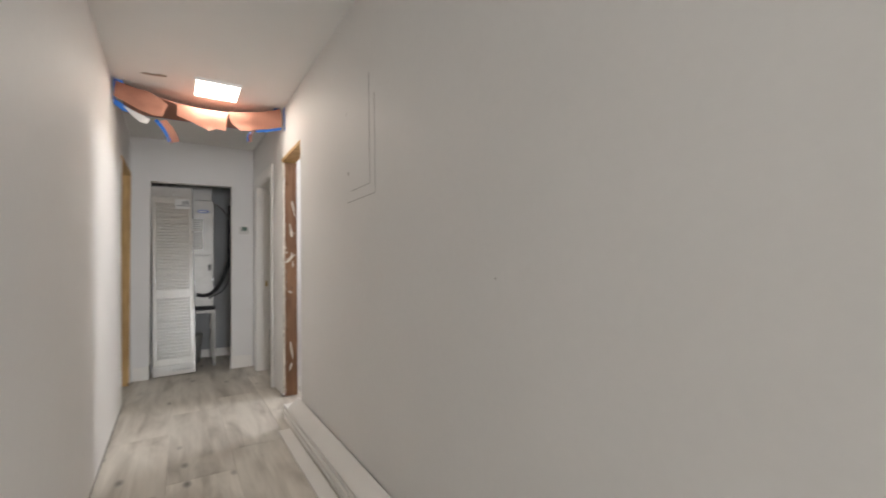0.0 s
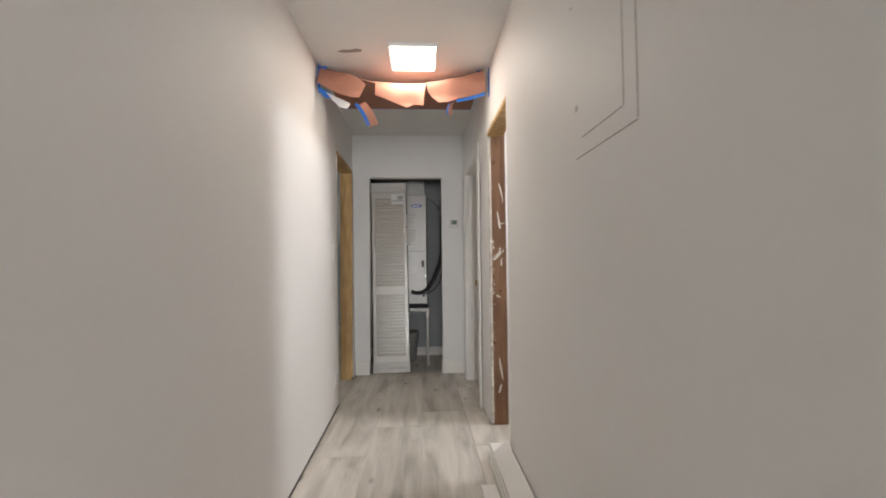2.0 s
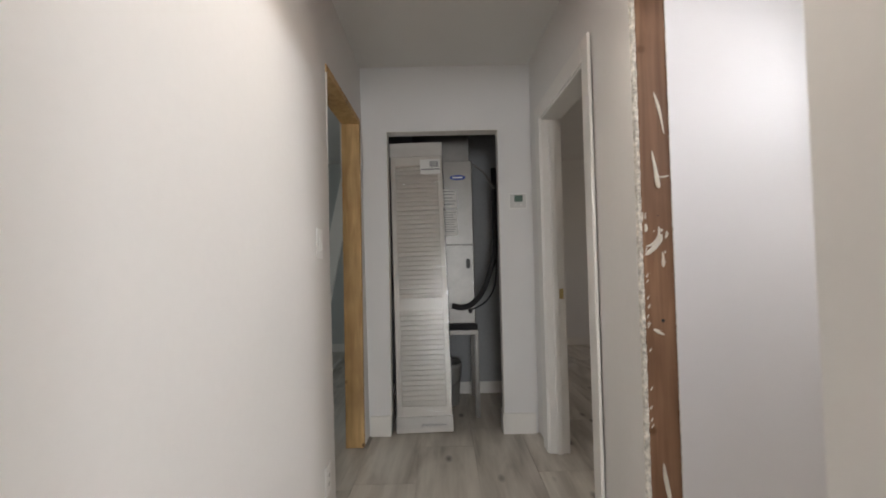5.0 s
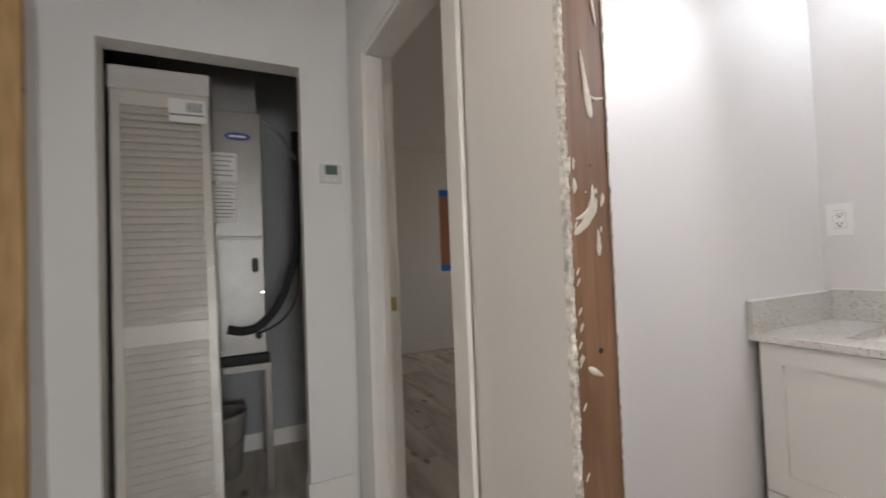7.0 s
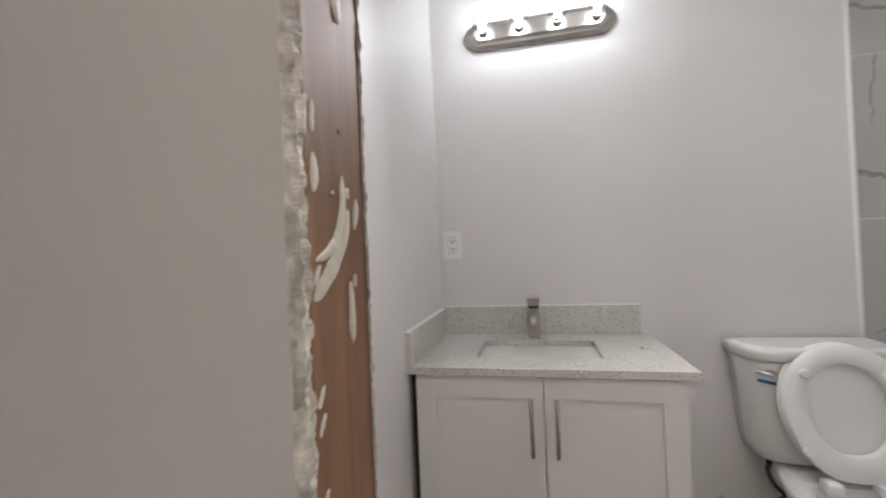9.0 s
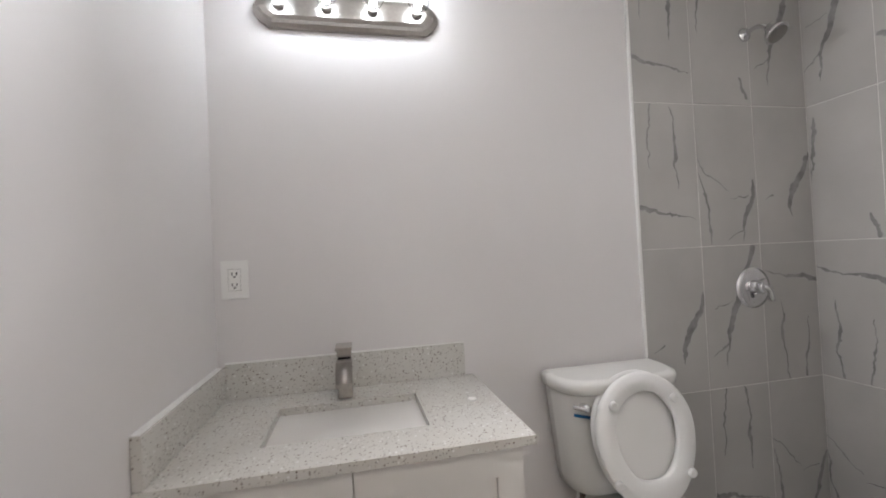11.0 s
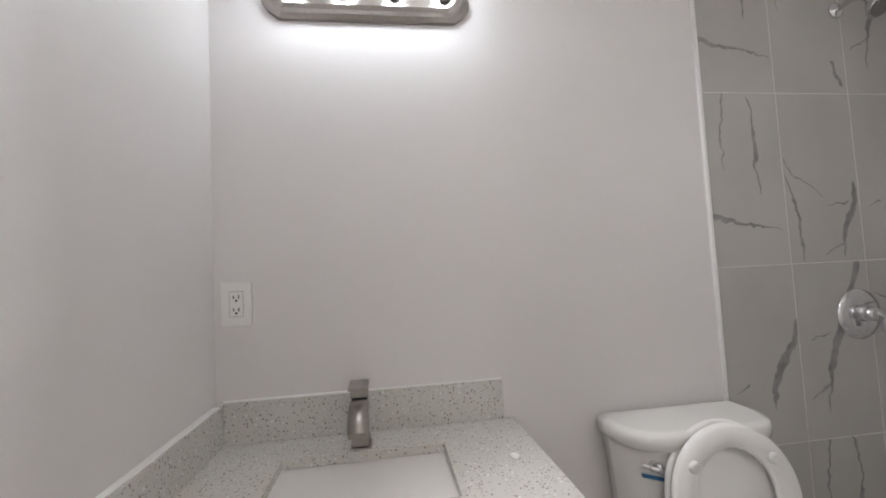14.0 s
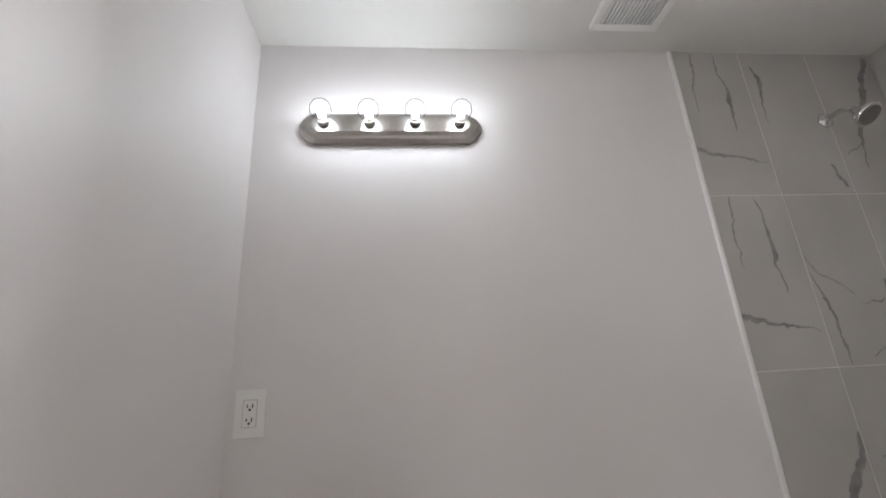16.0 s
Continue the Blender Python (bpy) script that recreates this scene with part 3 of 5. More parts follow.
smear([(1.436, 1.312), (1.434, 1.295), (1.434, 1.28)], (0.002, 0.004, 0.002))
smear([(1.488, 1.72), (1.499, 1.68), (1.508, 1.64), (1.518, 1.575)], (0.003, 0.006, 0.005, 0.002))
smear([(1.474, 1.52), (1.482, 1.47), (1.49, 1.415), (1.494, 1.39)], (0.003, 0.006, 0.0095, 0.005))
smear([(1.494, 1.432), (1.51, 1.429), (1.53, 1.434)], (0.002, 0.003, 0.002))
smear([(1.445, 1.31), (1.444, 1.287)], (0.002, 0.004))
smear([(1.458, 0.918), (1.472, 0.91), (1.495, 0.897)], (0.003, 0.007, 0.003))
smear([(1.476, 0.475), (1.48, 0.43), (1.488, 0.384), (1.501, 0.313)], (0.003, 0.008, 0.008, 0.003))
smear([(1.49, 0.29), (1.48, 0.26), (1.47, 0.22)], (0.003, 0.009, 0.004))
# small flecks along the torn edge
rnd = random.Random(3)
for k in range(16):
    z = 0.25 + 0.93 * rnd.random() ** 0.7
    x = 1.437 + 0.006 * rnd.random()
    smear([(x, z), (x + 0.004, z + 0.007), (x + 0.008, z + 0.014)], (0.001, 0.0022, 0.001), "fleck")
part("knot", tube(bmesh.new(), [(1.487, 5.9542, 1.298), (1.487, 5.9526, 1.298)], 0.0025, 8), SLOT, jamb, "dark nail hole")
part("knot", tube(bmesh.new(), [(1.492, 5.9542, 0.945), (1.492, 5.9526, 0.945)], 0.006, 8), SLOT, jamb, "dark knot")
jamb.location.x += 0.014
head = thing("door_header", (1.48, 5.61, 2.06), "bare yellow pine header over the bathroom opening", "door header", kind="structure")
part("board", boxes((1.421, 1.534, 5.273, 5.952, 2.058, 2.084), bevel=0.002), PINE, head)
structure("corner_bead", boxes((1.424, 1.533, 5.268, 5.277, 0.014, 2.056)), TRIM, "white finished near side of the bathroom opening", "trim")

# opening across the hall, framed in pine
lf = thing("door_frame_pine", (0.2, 6.9, 0), "bare yellow pine rough door frame", "door frame", kind="structure")
part("post", boxes((0.136, 0.25, 7.196, 7.233, 0.002, 2.054), bevel=0.002), PINE, lf)
part("post", boxes((0.136, 0.25, 6.459, 6.47, 0.002, 2.054), bevel=0.002), TRIM, lf, "white finished post")
part("header", boxes((0.136, 0.25, 6.459, 7.233, 2.055, 2.091), bevel=0.002), PINE, lf)

# bedroom door frame with casing
bf = thing("door_frame_white", (1.44, 6.73, 0), "white painted door frame with plain casing", "door frame", kind="structure")
BEDFRAME = (("jamb", (1.414, 1.537, 7.06, 7.086, 0.002, 2.03)), ("jamb", (1.414, 1.537, 6.354, 6.361, 0.002, 2.03)), ("jamb_head", (1.414, 1.537, 6.362, 7.059, 2.005, 2.029)),
            ("casing", (1.405, 1.4205, 7.072, 7.17, 0.002, 2.11)), ("casing", (1.405, 1.4205, 6.274, 6.352, 0.002, 2.11)), ("casing", (1.405, 1.4205, 6.353, 7.071, 2.018, 2.11)),
            ("door_stop", (1.457, 1.492, 7.046, 7.06, 0.002, 2.0)))
for nm, row in BEDFRAME:
    part(nm, sheared(boxes(row, bevel=0.006), -0.03, 5.978), TRIM, bf)
part("strike_plate", boxes((1.464, 1.488, 7.0555, 7.0605, 0.92, 0.98), bevel=0.001), BRASS, bf, "pale brass strike plate")

for rows, lab in (
    (((0.262, 0.399, 7.361, 7.374, 0, 0.135), (1.163, 1.368, 7.361, 7.374, 0, 0.135), (1.149, 1.162, 7.361, 7.49, 0, 0.135)), "white baseboard on the end wall"),
    (((0.262, 1.284, 8.236, 8.249, 0, 0.1),), "white closet baseboard"),
    (((1.54, 2.49, 6.208, 6.221, 0, 0.09),), "white bathroom baseboard"),
    (((1.502, 4.949, 10.186, 10.199, 0, 0.1),), "white bedroom baseboard"),
    (((-2.94, 0.12, 10.086, 10.099, 0, 0.1),), "white baseboard across the hall")):
    structure("baseboard", boxes(*rows, bevel=0.003), TRIM, lab, "baseboard")

# closet opening: thin metal corner lines
structure("trim", boxes((0.4005, 0.4035, 7.3725, 7.47, 0.136, 2.055), (1.1585, 1.1615, 7.3725, 7.47, 0.136, 2.055), (0.4, 1.158, 7.3725, 7.47, 2.051, 2.0545)),
          TRIM, "sharp plastered edge of the closet opening", "trim")

# seams of a cut and closed access panel, and small marks on the hall walls
bm = bmesh.new()
for y0, y1, z0, z1 in ((3.872, 3.875, 1.47, 1.93), (3.875, 4.24, 1.4645, 1.467), (3.935, 3.938, 1.52, 2.05), (3.94, 4.19, 1.519, 1.5215)):
    box(bm, XR - 0.0012, XR + 0.002, y0, y1, z0, z1)
structure("wall_patch_seam", bm, mat("grey seam", (0.33, 0.31, 0.29), 0.9, grain=0.4, grain_scale=25), "grey hairline seams of a wall patch", "wall seam")
bm = bmesh.new()
for y, z, r in ((3.025, 1.087, 0.0035), (4.23, 1.62, 0.011), (4.26, 1.95, 0.006)):
    tube(bm, [(XR + 0.002, y, z), (XR - 0.001, y, z)], r, 9)
structure("wall_mark", bm, mat("filled nail mark", (0.5, 0.47, 0.44), 0.8), "small filled nail marks on drywall", "wall mark")
bm = bmesh.new()
plate(bm, [(0.42, 5.63), (0.46, 5.6), (0.5, 5.606), (0.545, 5.585), (0.58, 5.6), (0.57, 5.625), (0.52, 5.632), (0.48, 5.64)], 0.002, lambda u, v, w: (u, v, 2.4995 - w))
structure("ceiling_scar", bm, mat("torn ceiling paper", (0.3, 0.26, 0.22), 0.9, grain=0.3), "torn brown scar in the ceiling paint", "ceiling scar")

# ---- hall things ----
hl = thing("ceiling_light", (0.9, 5.68, 2.5), "square flat lit ceiling panel light with white rim", "ceiling light")
part("frame", boxes((0.745, 0.757, 5.51, 5.856, 2.482, 2.4995), (1.043, 1.055, 5.51, 5.856, 2.482, 2.4995), (0.757, 1.043, 5.51, 5.522, 2.482, 2.4995), (0.757, 1.043, 5.844, 5.856, 2.482, 2.4995)), PLASTIC, hl)
part("diffuser", boxes((0.758, 1.042, 5.523, 5.843, 2.486, 2.498)), PANEL_GLOW, hl, "glowing white diffuser")

mp = thing("masking_paper", (0.83, 6.2, 2.5), "torn red brown masking paper taped over a ceiling vent", "masking paper")


def sheet(outline, label, bulge, lean, name="flap"):
    """A hanging torn flap with an outline in x and z, bulging towards the lamp."""
    bm = bmesh.new()
    f = bm.faces.new([bm.verts.new((x, 5.83, z)) for x, z in outline])
    bmesh.ops.triangulate(bm, faces=[f])
    for _ in range(4):
        bmesh.ops.subdivide_edges(bm, edges=[e for e in bm.edges if e.calc_length() > 0.03], cuts=1)
        bmesh.ops.triangulate(bm, faces=[f for f in bm.faces if len(f.verts) > 3])
    top = max(z for _, z in outline)
    for v in bm.verts:
        d = top - v.co.z
        v.co.y += lean * d - bulge * math.sin(min(1, d / 0.2) * math.pi) + 0.012 * noise.noise(Vector((v.co.x * 9, v.co.z * 9, bulge * 50)))
    for f in bm.faces:
        f.smooth = True
    return part(name, bm, PAPER, mp, label)


def fold_z(x):
    return 2.368 + 0.118 * min(1, abs((x - 0.86) / 0.56)) ** 1.7


bm = bmesh.new()
grid = []
for j in range(13):
    y = 5.835 + (6.59 - 5.835) * j / 12
    row = []
    for i in range(29):
        x = 0.268 + (1.385 - 0.268) * i / 28
        k = (1 - j / 12) ** 1.6
        z = 2.492 - (2.492 - fold_z(x)) * k + 0.006 * noise.noise(Vector((x * 8, y * 8, 0))) * (1 if 0 < j < 12 else 0)
        row.append(bm.verts.new((x, y, min(z, 2.496))))
    grid.append(row)
for a, b in zip(grid, grid[1:]):
    for i in range(28):
        bm.faces.new((a[i], a[i + 1], b[i + 1], b[i])).smooth = True
part("sheet", bm, PAPER, mp, "sagging red brown paper sheet")
sheet([(0.268, 2.484), (0.36, 2.455), (0.475, 2.425), (0.535, 2.385), (0.585, 2.335), (0.568, 2.28), (0.55, 2.225), (0.5, 2.225), (0.42, 2.255), (0.34, 2.30), (0.27, 2.34)], "", 0.02, -0.6)
sheet([(0.475, 2.425), (0.6, 2.392), (0.75, 2.374), (0.86, 2.368), (0.985, 2.372), (0.972, 2.3), (0.965, 2.215), (0.9, 2.222), (0.85, 2.2), (0.79, 2.225), (0.71, 2.258), (0.64, 2.285), (0.642, 2.372)], "", 0.03, -0.22)
sheet([(0.985, 2.372), (1.1, 2.388), (1.24, 2.425), (1.385, 2.486), (1.388, 2.40), (1.39, 2.315), (1.29, 2.285), (1.19, 2.262), (1.14, 2.24), (1.07, 2.235), (1.02, 2.275), (0.992, 2.32)], "", 0.03, -0.25)
# a curling strip at the left flap and one at the right flap, edged with tape
for pts, w, name in (([(0.54, 5.82, 2.24), (0.575, 5.79, 2.19), (0.605, 5.79, 2.14), (0.63, 5.81, 2.085)], 0.03, "curl"), ([(1.19, 5.83, 2.265), (1.16, 5.8, 2.24), (1.145, 5.8, 2.2), (1.15, 5.82, 2.165)], 0.014, "curl")):
    for mt, off, ww in ((PAPER, 0.0, w), (BLUETAPE, -w * 1.15, w * 0.35)):
        bm = bmesh.new()
        line = curve_points(pts, 6)
        vs = [[bm.verts.new(p + Vector((off + s * ww, -0.004 * s, s * ww * 0.4))) for s in (-1, 1)] for p in line]
        for a, b in zip(vs, vs[1:]):
            bm.faces.new((a[0], a[1], b[1], b[0])).smooth = True
        part(name if mt is PAPER else "tape", bm, mt, mp, "" if mt is PAPER else "blue painter tape")


def tape(rows, label="blue painter tape"):
    part("tape", boxes(*rows), BLUETAPE, mp, label)


tape([(0.268, 1.386, 6.565, 6.61, 2.4965, 2.4985)])
tape([(1.345, 1.388, 5.86, 6.56, 2.4965, 2.4985)])
tape([(0.263, 0.3, 5.86, 6.56, 2.4965, 2.4985)])
tape([(0.2615, 0.2635, 5.78, 5.84, 2.33, 2.495)])
tape([(0.262, 0.31, 5.826, 5.828, 2.4, 2.495)])
tape([(1.4165, 1.4185, 5.80, 5.845, 2.30, 2.495)])
bm = bmesh.new()
plate(bm, [(0.262, 2.345), (0.31, 2.315), (0.37, 2.275), (0.37, 2.25), (0.31, 2.265), (0.262, 2.305)], 0.001, lambda u, v, w: (u, 5.79 - w, v))
part("tape", bm, BLUETAPE, mp, "blue painter tape")
bm = bmesh.new()
plate(bm, [(0.31, 2.305), (0.37, 2.275), (0.43, 2.25), (0.475, 2.225), (0.455, 2.19), (0.41, 2.2), (0.36, 2.245)], 0.001, lambda u, v, w: (u, 5.786 - w, v))
part("torn_edge", bm, LABEL, mp, "torn white paper edge")
bm = bmesh.new()
plate(bm, [(1.19, 2.262), (1.29, 2.285), (1.39, 2.318), (1.392, 2.295), (1.29, 2.262), (1.19, 2.242)], 0.001, lambda u, v, w: (u, 5.79 - w, v))
part("tape", bm, BLUETAPE, mp, "blue painter tape")

# white trim boards on the floor along the right wall
for k, (x0, x1, y0, y1, z0, z1) in enumerate((
        (1.235, 1.311, 1.6, 5.146, 0.001, 0.017), (1.326, 1.415, 1.5, 5.42, 0.001, 0.018), (1.331, 1.417, 1.4, 5.47, 0.019, 0.036), (1.328, 1.418, 1.5, 5.45, 0.037, 0.054),
        (1.337, 1.417, 1.45, 5.46, 0.055, 0.072), (1.333, 1.418, 1.5, 5.465, 0.073, 0.09))):
    b = new("trim_board", mesh_of("trim_board", boxes((x0, x1, y0, y1, z0, z1), bevel=0.002), TRIM))
    tagged(b, "long primed white trim board lying on the floor", "trim board", "trim boards along the wall")

tb = boxes((0, 0.1, 1.5, 5.31, 0, 0.016), bevel=0.002)
tb.transform(Matrix.Translation((1.34, 0, 0.093)) @ Matrix.Rotation(radians(-41), 4, "Y"))
tagged(new("trim_board", mesh_of("trim_board", tb, TRIM)), "white trim board tilted against the wall on the stack", "trim board", "trim boards along the wall")


def wall_device(name, label, category, centre, across, out, w, h, bits):
    """A cover plate on a wall, with raised or dark bits given as (name, u, v, w, h, proud, material)."""
    t = thing(name, centre, label, category)
    c, a, o, up = Vector(centre), Vector(across), Vector(out), Vector((0, 0, 1))

    def slab(u, v, ww, hh, d0, d1, bev):
        bm = bmesh.new()
        box(bm, -ww / 2, ww / 2, -hh / 2, hh / 2, d0, d1, bevel=bev)
        for p in bm.verts:
            p.co = c + a * (u + p.co.x) + up * (v + p.co.y) + o * p.co.z
        return bm
    part("plate", slab(0, 0, w, h, 0.0005, 0.0065, 0.002), PLASTIC, t)
    for nm, u, v, ww, hh, proud, mt in bits:
        part(nm, slab(u, v, ww, hh, 0.0066, 0.0066 + proud, min(0.0008, proud / 3)), mt, t)
    return t


# the grey border under the face paints its shaded groove
SOCKET = [("screw", 0, 0.05, 0.005, 0.005, 0.0008, PLASTIC), ("screw", 0, -0.05, 0.005, 0.005, 0.0008, PLASTIC), ("face_gap_shade", 0, 0, 0.0385, 0.0725, 0.0004, BUCKETM), ("face", 0, 0, 0.036, 0.07, 0.0015, PLASTIC)]
for v in (0.018, -0.018):
    SOCKET += [("slot", -0.007, v + 0.002, 0.0032, 0.009, 0.0022, SLOT), ("slot", 0.007, v + 0.002, 0.0034, 0.011, 0.0022, SLOT), ("slot", 0, v - 0.008, 0.006, 0.006, 0.0022, SLOT)]
wall_device("wall_outlet", "white duplex outlet with screwed plate", "outlet", (XB, 6.159, 1.228), (0, -1, 0), (-1, 0, 0), 0.084, 0.126, SOCKET)
wall_device("wall_outlet", "white outlet low on the hall drywall", "outlet", (0.268, 6.32, 0.26), (0, 1, 0), (1, 0, 0), 0.078, 0.12, SOCKET)
wall_device("light_switch", "white rocker light switch on drywall", "light switch", (0.2552, 6.285, 1.245), (0, 1, 0), (1, 0, 0), 0.078, 0.124,
            [("rocker", 0, 0, 0.034, 0.066, 0.003, PLASTIC), ("slider", 0.012, -0.012, 0.01, 0.03, 0.006, PLASTIC)])
wall_device("thermostat", "white wall thermostat with small green display", "thermostat", (1.286, YE, 1.557), (1, 0, 0), (0, -1, 0), 0.12, 0.108,
            [("housing", 0, 0.0, 0.104, 0.09, 0.018, mat("pale grey housing", (0.62, 0.61, 0.59), 0.4, mottled=0.03)), ("screen", 0.002, 0.016, 0.056, 0.044, 0.0186, SCREEN), ("button", -0.018, -0.028, 0.012, 0.006, 0.0195, PLASTIC), ("button", 0.018, -0.028, 0.012, 0.006, 0.0195, PLASTIC)])

# ---- closet things ----
dp = thing("louvered_door_pack", (0.62, 7.43, 0), "shrink-wrapped white louvered bifold door with carton ends, leaning", "boxed door")
LEAN_M = Matrix.Translation((0.438, 7.40, 0.004)) @ Euler((radians(-4.9), radians(-1.1), 0)).to_matrix().to_4x4()
PW, PH, PT = 0.373, 2.03, 0.075


def leaning(bm):
    bm.transform(LEAN_M)
    return bm


part("carton_end", leaning(boxes((-0.006, PW + 0.006, -0.006, PT + 0.006, 0.0, 0.105), bevel=0.004)), CARD, dp, "white carton end cap with scrawled ink")
part("carton_end", leaning(boxes((-0.006, PW + 0.006, -0.006, PT + 0.006, 1.925, PH), bevel=0.004)), CARD, dp)
frame_rows = ((0, 0.035, 0.004, PT, 0.1, 1.93), (PW - 0.035, PW, 0.004, PT, 0.1, 1.93), (0.035, PW - 0.035, 0.004, PT, 0.1, 0.17), (0.035, PW - 0.035, 0.004, PT, 0.815, 0.9), (0.035, PW - 0.035, 0.004, PT, 1.86, 1.93))
part("door_frame", leaning(boxes(*frame_rows, bevel=0.003)), LOUVER, dp)
part("backing", leaning(boxes((0.036, PW - 0.036, 0.04, 0.05, 0.171, 1.86))), LOUVER, dp)
slat_bm = bmesh.new()
box(slat_bm, 0.0355, PW - 0.0355, -0.004, 0.004, -0.019, 0.019)
slat_bm.transform(Euler((radians(-32), 0, 0)).to_matrix().to_4x4())
slat_mesh = mesh_of("slat", slat_bm, LOUVER)
for z0, z1 in ((0.17, 0.815), (0.9, 1.86)):
    n = round((z1 - z0) / 0.0335)
    for k in range(n):
        s = new("slat", slat_mesh)
        s.parent, s.matrix_parent_inverse = dp, Matrix.Translation(-dp.location)
        s.matrix_basis = LEAN_M @ pose(0, 0.021, z0 + (k + 0.5) * (z1 - z0) / n)
wrap = leaning(boxes((-0.009, PW + 0.009, -0.0095, PT + 0.009, 0.03, 1.99), bevel=0.004))
part("shrink_wrap", wrap, WRAP, dp, "clear glossy shrink wrap")
part("sticker", leaning(boxes((0.215, 0.36, -0.0106, -0.0098, 1.79, 1.9))), LABEL, dp, "white product sticker with bars")
for k in range(7):
    part("print_bar", leaning(boxes((0.285 + k * 0.0095, 0.289 + k * 0.0095 + 0.002 * (k % 2), -0.0112, -0.0107, 1.84, 1.885))), INK, dp)
part("print_bar", leaning(boxes((0.22, 0.355, -0.0112, -0.0107, 1.822, 1.829))), INK, dp)
for k, (u, v, a) in enumerate(((0.17, 0.05, 60), (0.185, 0.052, -50), (0.205, 0.05, 20), (0.225, 0.052, 80), (0.245, 0.05, -60), (0.265, 0.053, 45), (0.285, 0.05, 75), (0.305, 0.05, 0), (0.325, 0.05, 5))):
    c, s = 0.011 * math.cos(radians(a)), 0.011 * math.sin(radians(a))
    part("ink_stroke", leaning(tube(bmesh.new(), [(u - c, -0.0102, v - s), (u + 0.003, -0.0104, v), (u + c, -0.0102, v + s)], 0.0022, 5)), INK, dp)

ah = thing("air_handler", (0.76, 7.95, 0.69), "grey steel air handler cabinet on a metal stand", "air handler")
AX0, AX1, AY0, AY1 = 0.50, 1.005, 7.70, 8.18
part("cabinet", boxes((AX0, AX1, AY0 + 0.006, AY1, 0.69, 1.925), bevel=0.004), STEEL, ah)
part("panel", boxes((AX0 + 0.004, AX1 - 0.004, AY0 - 0.008, AY0 + 0.005, 1.284, 1.92), bevel=0.004), STEEL, ah, "upper grey access panel")
part("panel", boxes((AX0 + 0.004, AX1 - 0.004, AY0 - 0.008, AY0 + 0.005, 0.80, 1.274), bevel=0.004), STEEL, ah, "lower grey access panel")
bm = bmesh.new()
ell = [(0.892 + 0.06 * math.cos(a), 1.792 + 0.02 * math.sin(a)) for a in (2 * math.pi * k / 24 for k in range(24))]
plate(bm, ell, 0.003, lambda u, v, w: (u, AY0 - 0.0085 - w, v))
badge = part("badge", bm, BADGE, ah, "oval blue maker's badge")
part("stripe", boxes((0.855, 0.93, AY0 - 0.0127, AY0 - 0.0118, 1.787, 1.797)), LABEL, badge)
lab = part("label", boxes((0.775, 0.886, AY0 - 0.0095, AY0 - 0.0085, 1.562, 1.705)), LABEL, ah, "white printed notice")
lab2 = part("label", boxes((0.775, 0.884, AY0 - 0.0095, AY0 - 0.0085, 1.353, 1.542)), LABEL, ah, "white printed wiring label")
for k in range(5):
    part("print_bar", boxes((0.785, 0.875 - 0.012 * (k % 3), AY0 - 0.0104, AY0 - 0.0097, 1.685 - k * 0.024, 1.69 - k * 0.024)), INK, lab)
for k in range(9):
    part("print_bar", boxes((0.782, 0.876 - 0.01 * (k % 3), AY0 - 0.0104, AY0 - 0.0097, 1.525 - k * 0.018, 1.529 - k * 0.018)), INK, lab2)
bm = bmesh.new()
slot = [(0.958 + 0.016 * math.cos(a), 1.14 + (0.022 if math.sin(a) > 0 else -0.022) + 0.016 * math.sin(a)) for a in (2 * math.pi * k / 20 for k in range(20))]
plate(bm, slot, 0.004, lambda u, v, w: (u, AY0 - 0.0085 - w, v))
part("port", bm, SLOT, ah, "dark oval service port")
part("plenum", boxes((0.55, 0.985, 7.76, 8.14, 1.926, 2.439), bevel=0.004), STEEL, ah, "sheet metal plenum")
part("drain_pan", boxes((AX0 - 0.02, AX1 + 0.012, AY0 - 0.02, AY1, 0.646, 0.66), (AX0 - 0.02, AX1 + 0.012, AY0 - 0.02, AY0 - 0.014, 0.66, 0.69)), FOAM, ah, "black drain pan")
part("line_set", tube(bmesh.new(), curve_points([(0.83, 7.655, 0.83), (0.9, 7.65, 0.815), (0.98, 7.66, 0.84), (1.06, 7.68, 0.93), (1.12, 7.7, 1.07), (1.165, 7.74, 1.23), (1.18, 7.8, 1.5), (1.19, 7.9, 1.9)], 8), 0.021, 10), FOAM, ah, "black insulated refrigerant line")
part("drain_pipe", tube(bmesh.new(), curve_points([(0.955, 7.68, 0.79), (1.03, 7.67, 0.82), (1.1, 7.69, 0.87), (1.16, 7.72, 0.98), (1.18, 7.75, 1.2)], 8), 0.006, 8), FOAM, ah)
part("pipe_fitting", tube(bmesh.new(), [(0.965, 7.698, 0.785), (0.965, 7.66, 0.785)], 0.016, 10), FOAM, ah)
part("conduit", tube(bmesh.new(), curve_points([(0.985, 7.72, 1.9), (1.03, 7.72, 1.885), (1.1, 7.74, 1.83), (1.18, 7.8, 1.72)], 8), 0.009, 8), STEEL, ah, "grey flexible conduit")
for v in (1.0, 0.83):
    part("screw", tube(bmesh.new(), [(0.99, AY0 - 0.008, v), (0.99, AY0 - 0.012, v)], 0.004, 8), CHROME, ah)

st = thing("metal_stand", (0.76, 7.95, 0), "grey steel stand under the air handler", "stand")
part("rim", boxes((0.46, 1.022, 7.665, 7.7, 0.61, 0.645), (0.46, 1.022, 8.16, 8.195, 0.61, 0.645), (0.46, 0.495, 7.7, 8.16, 0.61, 0.645), (0.987, 1.022, 7.7, 8.16, 0.61, 0.645), bevel=0.002), STEEL, st)
